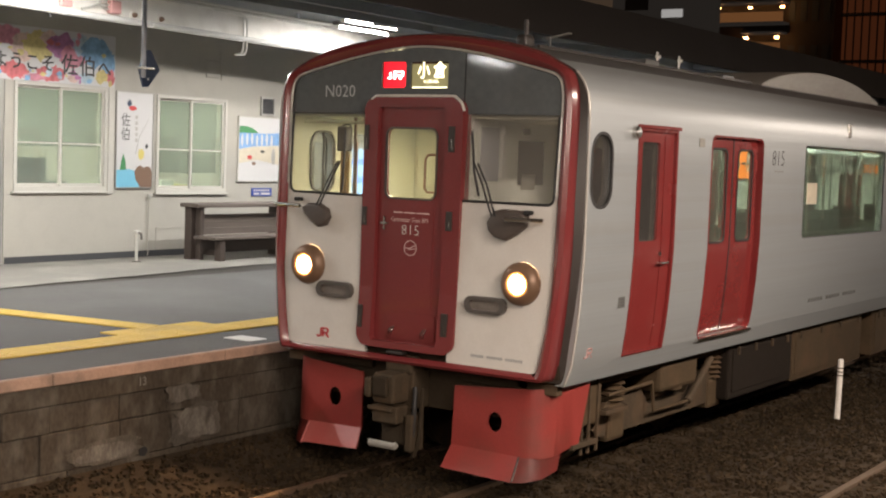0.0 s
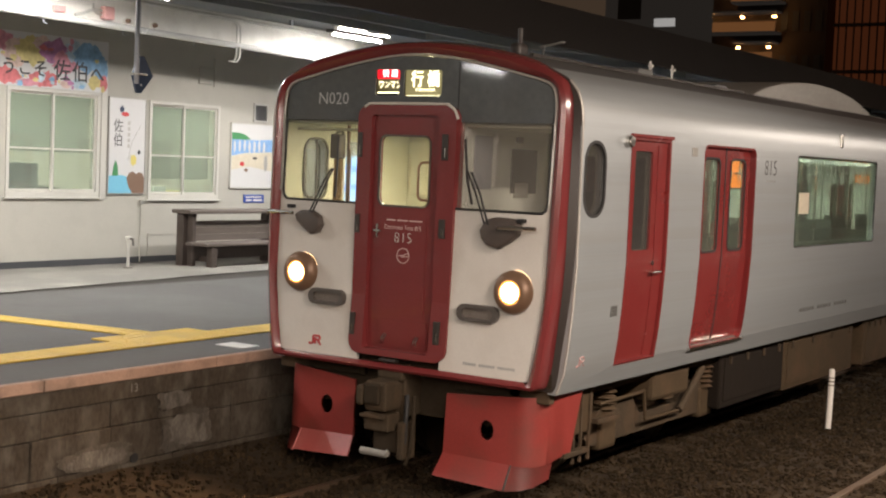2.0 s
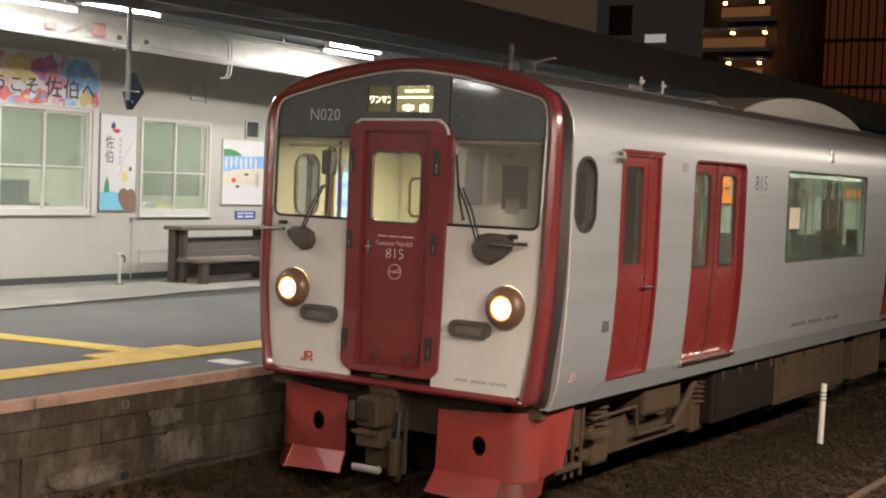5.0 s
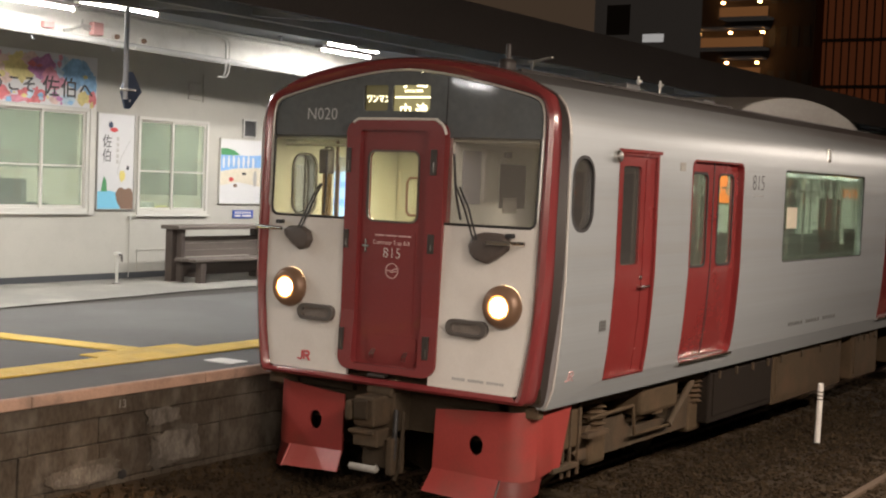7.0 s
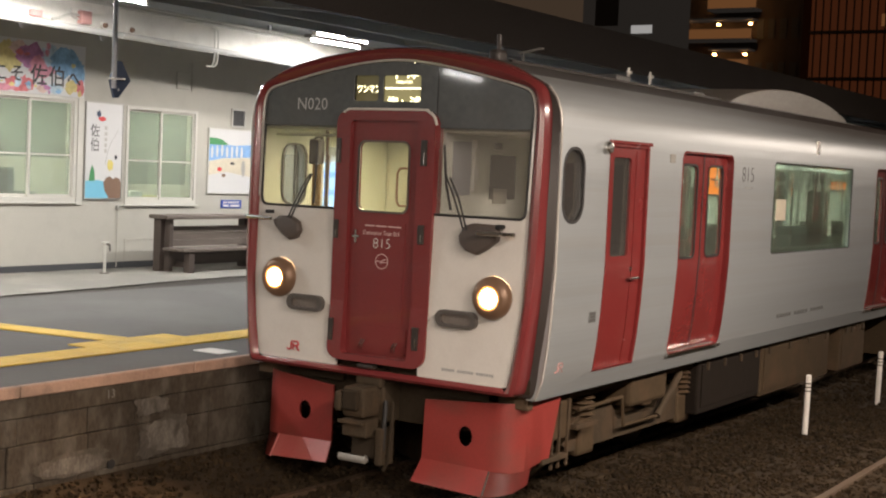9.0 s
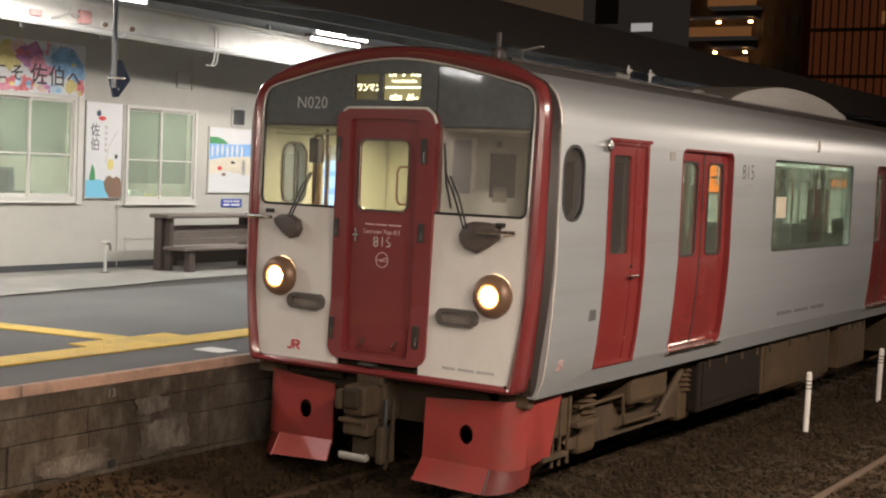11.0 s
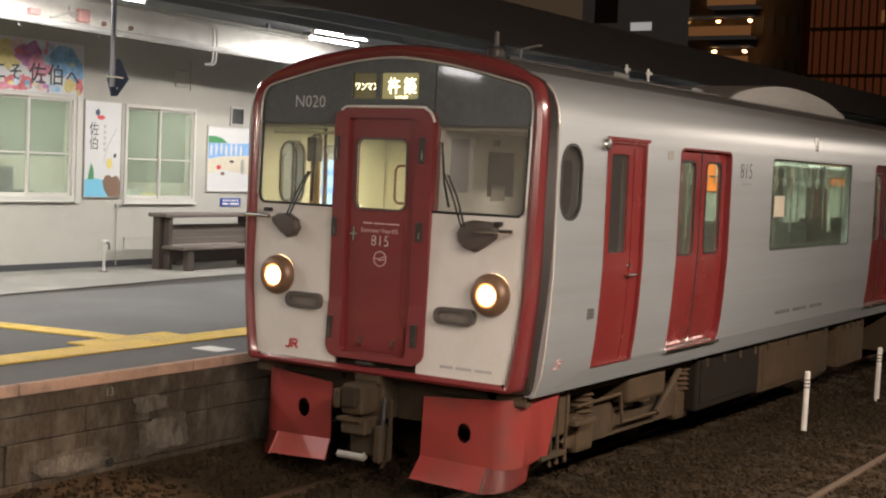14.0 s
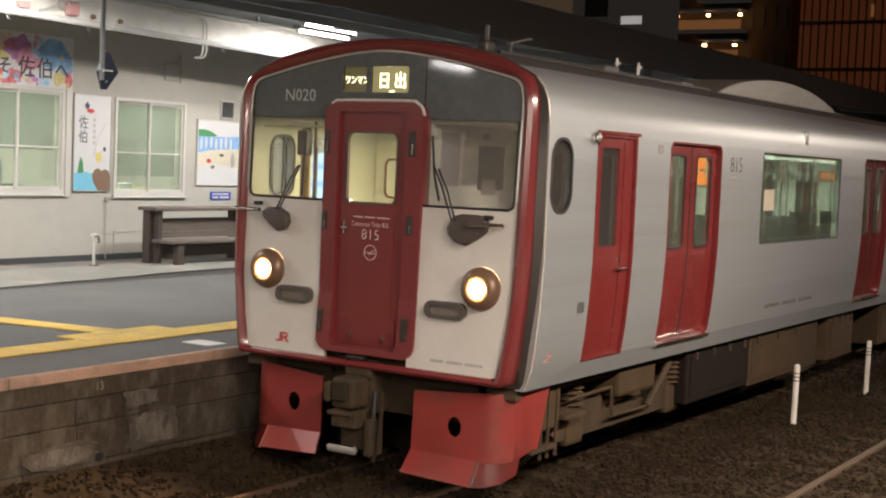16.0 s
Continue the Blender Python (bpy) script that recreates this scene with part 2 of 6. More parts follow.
M_GRAVEL = mat("rusty_ballast_stone", (0.024, 0.016, 0.0085), 0.85, 0, 0.4, 3, 40, 0.2, rnd=0.85)
M_RAIL = mat("rusty_rail_steel", (0.13, 0.088, 0.058), 0.5, 0.5, 0.2, 3, 40, 0.1)
M_SLEEPER = mat("weathered_sleeper", (0.042, 0.030, 0.018), 0.9, 0, 0.3, 3, 40, 0.3)
M_POST = mat("white_marker_paint", (0.68, 0.65, 0.60), 0.5, 0, 0.1, 5, 40, 0.0, dirt=(0.4, 0.35, 0.28), dirt_amount=0.4)
M_CEIL = mat("dark_canopy_sheet", (0.23, 0.245, 0.26), 0.7, 0.0, 0.15, 1, 30, 0.05)
M_FASCIA = mat("dark_brown_fascia", (0.034, 0.029, 0.026), 0.6, 0, 0.15)
M_PIPE = mat("galvanised_conduit", (0.55, 0.54, 0.50), 0.4, 0.4, 0.1)
M_GUTTER = mat("bright_white_metal_pipe", (0.80, 0.80, 0.77), 0.24, 0.35, 0.05, 2, 40)
M_SASH = mat("cream_painted_sash", (0.50, 0.485, 0.44), 0.5, 0.0, 0.06)
M_STEELPOLE = mat("grey_steel_pole", (0.27, 0.28, 0.30), 0.4, 0.4, 0.08)
M_ALU = mat("aluminium_sash", (0.44, 0.43, 0.40), 0.4, 0.6, 0.06)
M_BLIND = mat("pale_green_blind", (0.42, 0.46, 0.41), 0.6, 0, 0.04)
M_DARKWOOD = mat("dark_brown_bench_wood", (0.060, 0.044, 0.036), 0.6, 0, 0.25, 3, 30, 0.15, stretch=(4, 0.6, 4))
M_WOOD2 = mat("brown_bench_plank", (0.115, 0.092, 0.078), 0.6, 0, 0.25, 3, 30, 0.15, stretch=(4, 0.6, 4))
M_PAPER = mat("white_poster_paper", (0.57, 0.565, 0.56), 0.55, 0, 0.03)
M_SKYB = mat("poster_blue", (0.19, 0.36, 0.62), 0.55, 0, 0.2, 3, 20)
M_AQUA = mat("poster_aqua", (0.16, 0.46, 0.62), 0.55, 0, 0.05)
M_BROWN = mat("poster_brown", (0.20, 0.12, 0.08), 0.55, 0, 0.05)
M_GREENP = mat("poster_green", (0.05, 0.24, 0.09), 0.55, 0, 0.1)
M_SAND = mat("poster_sand", (0.58, 0.52, 0.40), 0.55, 0, 0.12, 4, 20)
M_REDP = mat("poster_red", (0.55, 0.05, 0.05), 0.55, 0, 0.1)
M_YELP = mat("poster_yellow", (0.62, 0.52, 0.15), 0.55, 0, 0.1)
M_BLUESIGN = mat("blue_enamel_sign", (0.03, 0.07, 0.32), 0.4, 0, 0.05)
M_NAVY = mat("navy_sign_board", (0.030, 0.050, 0.095), 0.45, 0, 0.1)
M_PINKBOX = mat("faded_pink_box", (0.56, 0.30, 0.28), 0.5, 0, 0.1)
M_WHITEMARK = mat("white_paint_mark", (0.62, 0.61, 0.58), 0.7, 0, 0.1, 5, 60, 0.1)
# far grey and brown walls emit faintly in place of light on their fronts
M_FARWALL = glow("self_glowing_grey_wall", (0.040, 0.036, 0.031), 0.10)
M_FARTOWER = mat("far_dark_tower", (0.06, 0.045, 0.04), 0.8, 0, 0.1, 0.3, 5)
M_FARBRICK = glow("self_glowing_brown_wall", (0.062, 0.017, 0.006), 0.16)
M_HOARD = mat("plain_grey_screen", (0.10, 0.095, 0.09), 0.8, 0, 0.15)
M_SCREEN = mat("mid_grey_fabric_screen", (0.17, 0.175, 0.165), 0.8, 0, 0.15, 4, 60)
M_AC = mat("light_grey_roof_unit", (0.34, 0.33, 0.30), 0.45, 0.3, 0.12, 1.5, 30, 0.05, dirt=(0.22, 0.19, 0.16), dirt_amount=0.5, stretch=(1, 0.3, 1))
M_CLOTH = mat("white_banner_cloth", (0.54, 0.54, 0.54), 0.75, 0, 0.05, 3, 60)
M_SPLASH = [mat("pink_splash", (0.536, 0.226, 0.278), 0.75, 0, 0.35, 6, 16), mat("yellow_splash", (0.536, 0.45, 0.192), 0.75, 0, 0.3, 6, 16),
            mat("purple_splash", (0.381, 0.166, 0.304), 0.75, 0, 0.35, 6, 16), mat("blue_splash", (0.192, 0.347, 0.519), 0.75, 0, 0.35, 6, 16),
            mat("red_splash", (0.536, 0.149, 0.158), 0.75, 0, 0.35, 6, 16), mat("pale_blue_splash", (0.381, 0.493, 0.57), 0.75, 0, 0.3, 6, 16),
            mat("peach_splash", (0.57, 0.416, 0.364), 0.75, 0, 0.3, 6, 16)]
M_FADED = mat("faded_side_lettering", (0.13, 0.135, 0.13), 0.5, 0.2, 0.1)
M_BRONZE_GLASS = mat("bluish_cab_panel", (0.33, 0.34, 0.38), 0.5, 0, 0.1)
for m in (M_CHASSIS, M_SHADEBOX, M_UNDER, M_IRON, M_GRAVEL, M_GROUND, M_SLEEPER, M_STONE, M_FASCIA):
    m.node_tree.nodes["Principled BSDF"].inputs["Specular IOR Level"].default_value = 0.12


# ---- builders ----
def part(name, bm, material, parent=None, label="", smooth=False):
    """Links a bmesh as one mesh object under a thing or a part."""
    me = bpy.data.meshes.new(name)
    bm.to_mesh(me)
    bm.free()
    for m in material if isinstance(material, (list, tuple)) else [material]:
        me.materials.append(m)
    if smooth:
        for f in me.polygons:
            f.use_smooth = True
        me.set_sharp_from_angle(angle=radians(38))
    ob = new(name, me)
    if parent is not None:
        ob.parent = parent
    if label:
        tagged(ob, label)
    return ob


def thing(name, label, category, at=(0, 0, 0), group="", kind=""):
    ob = new(name)
    ob.empty_display_size = 0.1
    ob.location = at
    return tagged(ob, label, category, group, kind)


def bx(x0, x1, y0, y1, z0, z1, bev=0.0, bm=None):
    bm = bm or bmesh.new()
    vs = [bm.verts.new((x, y, z)) for x in (x0, x1) for y in (y0, y1) for z in (z0, z1)]
    faces = [bm.faces.new([vs[i] for i in f]) for f in
             ((0, 1, 3, 2), (4, 6, 7, 5), (0, 4, 5, 1), (2, 3, 7, 6), (0, 2, 6, 4), (1, 5, 7, 3))]
    if bev:
        edges = list({e for f in faces for e in f.edges})
        bmesh.ops.bevel(bm, geom=edges, offset=bev, segments=2, affect="EDGES", profile=0.5)
    return bm


def cyl(p0, p1, r, seg=12, bm=None, r2=None):
    bm = bm or bmesh.new()
    p0, p1 = Vector(p0), Vector(p1)
    q = (p1 - p0).to_track_quat("Z", "Y")
    rings = []
    for p, rad in ((p0, r), (p1, r if r2 is None else r2)):
        rings.append([bm.verts.new(p + q @ Vector((rad * math.cos(a), rad * math.sin(a), 0)))
                      for a in [2 * math.pi * i / seg for i in range(seg)]])
    for i in range(seg):
        j = (i + 1) % seg
        bm.faces.new((rings[0][i], rings[0][j], rings[1][j], rings[1][i]))
    bm.faces.new(rings[0][::-1])
    bm.faces.new(rings[1])
    return bm


def pipe(points, r, seg=8, bm=None):
    bm = bm or bmesh.new()
    for a, b in zip(points, points[1:]):
        cyl(a, b, r, seg, bm)
    for p in points[1:-1]:
        bmesh.ops.create_icosphere(bm, subdivisions=1, radius=r * 1.04, matrix=Matrix.Translation(p))
    return bm


def lathe(profile, centre, axis, seg=28, bm=None):
    """Turns (radius, height) pairs round an axis from centre."""
    bm = bm or bmesh.new()
    q = Vector(axis).to_track_quat("Z", "Y")
    rings = []
    for r, h in profile:
        if r < 1e-5:
            rings.append([bm.verts.new(Vector(centre) + q @ Vector((0, 0, h)))])
        else:
            rings.append([bm.verts.new(Vector(centre) + q @ Vector((r * math.cos(2 * math.pi * i / seg), r * math.sin(2 * math.pi * i / seg), h)))
                          for i in range(seg)])
    for a, b in zip(rings, rings[1:]):
        for i in range(seg):
            j = (i + 1) % seg
            if len(a) == 1 and len(b) > 1:
                bm.faces.new((a[0], b[i], b[j]))
            elif len(b) == 1 and len(a) > 1:
                bm.faces.new((a[i], a[j], b[0]))
            elif len(a) > 1:
                bm.faces.new((a[i], a[j], b[j], b[i]))
    bmesh.ops.recalc_face_normals(bm, faces=bm.faces[:])
    return bm


def rrect(a0, a1, b0, b1, r, n=5):
    """Outline of a rounded rectangle."""
    pts = []
    for ca, cb, start in ((a1 - r, b1 - r, 0), (a0 + r, b1 - r, 90), (a0 + r, b0 + r, 180), (a1 - r, b0 + r, 270)):
        for i in range(n + 1):
            t = radians(start + 90 * i / n)
            pts.append((ca + r * math.cos(t), cb + r * math.sin(t)))
    return pts


def curve_through(points, steps=4):
    """Smooth open line through the points given."""
    out = []
    for i in range(len(points) - 1):
        p0, p1, p2, p3 = [Vector(points[min(max(k, 0), len(points) - 1)]) for k in (i - 1, i, i + 1, i + 2)]
        for q in range(steps):
            t = q / steps
            out.append(tuple(0.5 * (2 * p1 + (p2 - p0) * t + (2 * p0 - 5 * p1 + 4 * p2 - p3) * t * t + (3 * p1 - p0 - 3 * p2 + p3) * t ** 3)))
    return out + [tuple(points[-1])]


def plate(outline, holes, depth, place, cuts=(), bm=None):
    """A flat sheet with holes, cut at the heights given, then bent into its place by place(a, b, depth)."""
    tmp = bmesh.new()
    edges = []
    for loop in (outline, *holes):
        vs = [tmp.verts.new((a, b, 0)) for a, b in loop]
        edges += [tmp.edges.new((vs[i], vs[(i + 1) % len(vs)])) for i in range(len(vs))]
    bmesh.ops.triangle_fill(tmp, use_beauty=True, edges=edges)
    for c in cuts:
        bmesh.ops.bisect_plane(tmp, geom=tmp.verts[:] + tmp.edges[:] + tmp.faces[:], plane_co=(0, c, 0), plane_no=(0, 1, 0))
    bmesh.ops.recalc_face_normals(tmp, faces=tmp.faces[:])
    if depth:
        ext = bmesh.ops.extrude_face_region(tmp, geom=tmp.faces[:])
        for v in ext["geom"]:
            if isinstance(v, bmesh.types.BMVert):
                v.co.z += depth
    for v in tmp.verts:
        v.co = place(v.co.x, v.co.y, v.co.z)
    bmesh.ops.recalc_face_normals(tmp, faces=tmp.faces[:])
    if bm is None:
        return tmp
    me = bpy.data.meshes.new("tmp")
    tmp.to_mesh(me)
    tmp.free()
    bm.from_mesh(me)
    bpy.data.meshes.remove(me)
    return bm


def text_bm(body, size, m, extrude=0.001, squeeze=1.0, bm=None, index=0, bold=0.0, thin=0.0):
    """Lettering as a mesh, centred, lying in the plane of m."""
    c = bpy.data.curves.new("lettering", "FONT")
    c.body, c.size, c.extrude, c.resolution_u, c.offset = body, size, extrude, 2, -thin
    c.align_x, c.align_y = "CENTER", "CENTER"
    ob = bpy.data.objects.new("lettering", c)
    scene.collection.objects.link(ob)
    bpy.context.view_layer.update()
    me = bpy.data.meshes.new_from_object(ob.evaluated_get(bpy.context.evaluated_depsgraph_get()))
    bpy.data.objects.remove(ob)
    bpy.data.curves.remove(c)
    me.transform(m @ Matrix.Diagonal((squeeze, 1, 1, 1)))
    for p in me.polygons:
        p.material_index = index
    bm = bm or bmesh.new()
    bm.from_mesh(me)
    if bold:
        for dx, dz in ((bold, 0), (0, bold), (bold, bold)):
            me.transform(Matrix.Translation(m.to_3x3() @ Vector((dx, dz, 0.0001))))
            bm.from_mesh(me)
            me.transform(Matrix.Translation(m.to_3x3() @ Vector((-dx, -dz, 0))))
    bpy.data.meshes.remove(me)
    return bm


def blob(cx, cz, rx, rz, n=18, wob=0.0, seed=0):
    return [(cx + rx * math.cos(2 * math.pi * i / n) * (1 + wob * noise.noise((i * 0.9, seed, 0))),
             cz + rz * math.sin(2 * math.pi * i / n) * (1 + wob * noise.noise((i * 0.9, seed, 5)))) for i in range(n)]


# ---- ground ----
def ground():
    bm = bmesh.new()
    xs = [-400, -9.0, -1.56, -1.54, -1.25, -0.95, 1.2, 2.2, 4.84, 4.86, 10, 400]
    zs = [-0.05, -0.05, -0.05, 0.17, 0.10, -0.03, -0.06, -0.05, -0.05, -0.05, -0.05, -0.05]
    ys = [-400, -20, -8] + [i * 0.5 for i in range(-15, 30)] + [20, 60, 400]
    rows = []
    for y in ys:
        rows.append([bm.verts.new((x, y, z + (0.02 * noise.noise((x * 2, y * 2, 0)) if 1 < abs(x) < 4 else 0))) for x, z in zip(xs, zs)])
    for a, b in zip(rows, rows[1:]):
        for i in range(len(xs) - 1):
            bm.faces.new((a[i], a[i + 1], b[i + 1], b[i]))
    tagged(part("ground", bm, M_GROUND), "dark brown railway ground of earth and ballast", "ground", kind="structure")


ground()


def ballast():
    """Loose angular stones on the trackbed."""
    rng = np.random.default_rng(7)
    count = 38000
    cube = np.array([(x, y, z) for x in (-1, 1) for y in (-1, 1) for z in (-1, 1)], float)
    quads = np.array([(0, 1, 3, 2), (4, 6, 7, 5), (0, 4, 5, 1), (2, 3, 7, 6), (0, 2, 6, 4), (1, 5, 7, 3)])
    x = np.where(rng.random(count) < 0.52, rng.uniform(1.2, 4.8, count), rng.uniform(-1.5, 1.6, count))
    y = np.where(rng.random(count) < 0.75, rng.uniform(-3, 8, count), rng.uniform(8, 18, count))
    z = np.interp(x, [-1.54, -1.25, -0.95, 1.2, 2.2], [0.17, 0.10, -0.03, -0.06, -0.05]) + rng.uniform(-0.005, 0.018, count)
    size = rng.uniform(0.009, 0.023, count)
    v = cube[None] * size[:, None, None] * rng.uniform(0.55, 1.15, (count, 8, 3))
    a = rng.uniform(0, 6.28, count)
    c, s = np.cos(a)[:, None], np.sin(a)[:, None]
    tilt = rng.uniform(-0.7, 0.7, count)[:, None]
    vx, vy, vz = v[:, :, 0], v[:, :, 1], v[:, :, 2] + tilt * v[:, :, 0]
    v = np.stack((c * vx - s * vy + x[:, None], s * vx + c * vy + y[:, None], vz + z[:, None]), -1).reshape(-1, 3)
    f = (quads[None] + 8 * np.arange(count)[:, None, None]).reshape(-1, 4)
    me = bpy.data.meshes.new("ballast")
    me.from_pydata(v.tolist(), [], f.tolist())
    me.materials.append(M_GRAVEL)
    tagged(new("ballast", me), "loose rusty brown ballast stones between the tracks", "gravel", kind="stuff")


ballast()


def track(centre, label):
    t = thing("railway_track", label, "railway track", (centre, 0, 0), "railway tracks", "structure")
    for s in (-0.5335, 0.5335):
        prof = [(-0.065, -0.16), (0.065, -0.16), (0.065, -0.148), (0.010, -0.13), (0.010, -0.045), (0.033, -0.035), (0.033, -0.004),
                (0.028, 0), (-0.028, 0), (-0.033, -0.004), (-0.033, -0.035), (-0.010, -0.045), (-0.010, -0.13), (-0.065, -0.148)]
        bm = plate([(s + a, b) for a, b in prof], (), 75, lambda a, b, d: Vector((a, d - 30, b)))
        part("rail", bm, M_RAIL, t)
    me = None
    for i in range(64):
        if me is None:
            ob = part("sleeper", bx(-1.0, 1.0, -0.11, 0.11, -0.17, -0.035, 0.015), M_SLEEPER, t)
            me = ob.data
        else:
            ob = new("sleeper", me)
            ob.parent = t
        ob.location = (0, -9 + i * 0.62, 0)
    return t


track(0.0, "rusty steel rails under the standing train")
track(3.36, "rusty steel rails of the empty neighbouring track")


# ---- station platform ----
PZ, PX, BX = 0.95, -1.55, -8.99


def station_platform():
    core = part("platform", bx(BX - 3, PX - 0.03, -30, 45, -0.3, PZ - 0.012), M_MORTAR)
    tagged(core, "station platform with dark stone wall and asphalt top", "platform", kind="structure")
    bm = bx(-6.42, PX - 0.034, -30, 45, PZ - 0.02, PZ)
    part("asphalt_top", bm, M_ASPHALT, core)
    # the pale strip along the building ends in a ragged edge
    ys = [-30 + i * 0.6 for i in range(126)]
    edge = [(-6.40 + 0.10 * noise.noise((0, y * 0.7, 3)) - 0.11 * max(0, min(6, y)), y) for y in ys]
    bm = plate([(BX, -30), *edge, (BX, 45)], (), 0.004, lambda a, b, d: Vector((a, b, PZ + d)))
    part("concrete_strip", bm, M_CONCRETE, core, "pale worn concrete strip")
    # coping stones with a rounded nose
    me = None
    for i in range(22):
        if me is None:
            ob = part("coping_stone", bx(PX - 0.036, PX + 0.024, 0.002, 1.798, PZ - 0.088, PZ + 0.002, 0.012), M_COPING, core)
            me = ob.data
        else:
            ob = new("coping_stone", me)
            ob.parent = core
        ob.location = (0, -14.85 + i * 1.8, 0)
    # a dark concrete band under the coping, then large worn stones in courses
    part("edge_band", bx(PX - 0.10, PX + 0.004, -30, 45, PZ - 0.235, PZ - 0.090, 0.006), M_STONE, core, "dark stained concrete band")
    rng = random.Random(3)
    cache = {}
    zed = PZ - 0.237
    for course, high in enumerate((0.205, 0.30, 0.27)):
        y = -5.2 - 0.17 * course
        while y < 3.4:
            k = rng.randrange(7)
            w = 0.42 + 0.085 * k
            key = (course, k)
            if key not in cache:
                bm = bx(-0.10, 0.0, 0.002, w - 0.002, -high + 0.0015, -0.0015, 0.010)
                for v in bm.verts:
                    v.co += Vector((0.004, 0.005, 0.005)) * noise.noise((v.co.y * 4 + k, v.co.z * 5 + course, 1.7))
                ob = part("stone", bm, M_STONE, core)
                cache[key] = ob.data
            else:
                ob = new("stone", cache[key])
                ob.parent = core
            ob.location = (PX - 0.010 + rng.uniform(-0.012, 0.008), y, zed)
            y += w
        zed -= high
    for k, (y, z, ry, rz) in enumerate(((-1.68, 0.290, 0.30, 0.065), (-0.78, 0.375, 0.22, 0.125), (-0.90, 0.65, 0.15, 0.06))):
        for layer, grow, m in ((0, 1.28, M_STAIN), (1, 1.0, M_STONE_P)):
            pts = []
            for i in range(48):
                u = 2 * math.pi * i / 48
                c, q = math.cos(u), math.sin(u)
                w = grow * (1 + 0.40 * noise.noise((c * 1.4, q * 1.4, k * 3.7 + layer)) + 0.22 * noise.noise((c * 4, q * 4, k * 3.7)))
                pts.append((y + ry * w * math.copysign(abs(c) ** 0.7, c), z + rz * w * math.copysign(abs(q) ** 0.7, q)))
            bm = plate(pts, (), 0.001, lambda a, b, d, e=layer: Vector((PX + 0.004 + 0.0015 * e + d, a, b)))
            part("lime_patch", bm, m, core, "pale lime stain on the stone")
    part("drain_hole", cyl((PX - 0.03, -1.33, 0.235), (PX + 0.003, -1.33, 0.235), 0.040, 16), M_RUBBER, core, "dark drain hole")
    # the rest of the wall, out past the near stretch
    bm = bx(PX - 0.10, PX - 0.01, 3.6, 45, -0.3, PZ - 0.13)
    bx(PX - 0.10, PX - 0.01, -30, -5.6, -0.3, PZ - 0.13, bm=bm)
    part("plain_wall", bm, M_STONE, core)
    # number painted on the wall, weathered patches
    bm = text_bm("13", 0.095, pose(PX + 0.008, -1.36, 0.79, 90, 0, 90), 0.0008)
    part("painted_number", bm, M_CONCRETE, core, "faded painted wall number")
    return core


station_platform()


def tactile():
    t = thing("tactile_paving", "yellow tactile paving line along the platform edge", "tactile paving", (0, 0, PZ), kind="structure")
    bm = bx(-0.147, 0.147, -0.147, 0.147, 0, 0.012, 0.003)
    for i in range(4):
        bx(-0.12, 0.12, -0.105 + i * 0.07 - 0.012, -0.105 + i * 0.07 + 0.012, 0.011, 0.0145, bm=bm)
    first = part("tile", bm, M_YELLOW, t)
    spots = []
    for i in range(-26, 60):
        spots.append((-2.50, 0.3 * i))
    for i in range(-1, 3):
        spots.append((-2.80, 0.3 * i - 0.1))
    for i in range(14):
        spots.append((-3.10 - 0.297 * i, 0.02 - 0.045 * i))
    for k, (x, y) in enumerate(spots):
        ob = first if k == 0 else new("tile", first.data)
        ob.parent = t
        ob.location = (x, y, 0.003)
        if x == -2.50:
            ob.scale = (1.27, 1, 1)
        elif x < -3.0:
            ob.rotation_euler = (0, 0, radians(8.6))


tactile()
mark = part("platform_mark", plate(rrect(-0.16, 0.16, -0.12, 0.12, 0.02), (), 0.004, lambda a, b, d: Vector((a, b, d))), M_WHITEMARK)
mark.location = (-1.87, 0.17, PZ + 0.004)
tagged(mark, "white painted marker square by the platform edge", "floor marking")


# ---- station building ----
def wall_place(y, z, d):
    return Vector((BX - d, y, z))


W1 = (3.28, 4.90, 1.975, 3.44)
W2 = (5.915, 7.42, 1.945, 3.40)


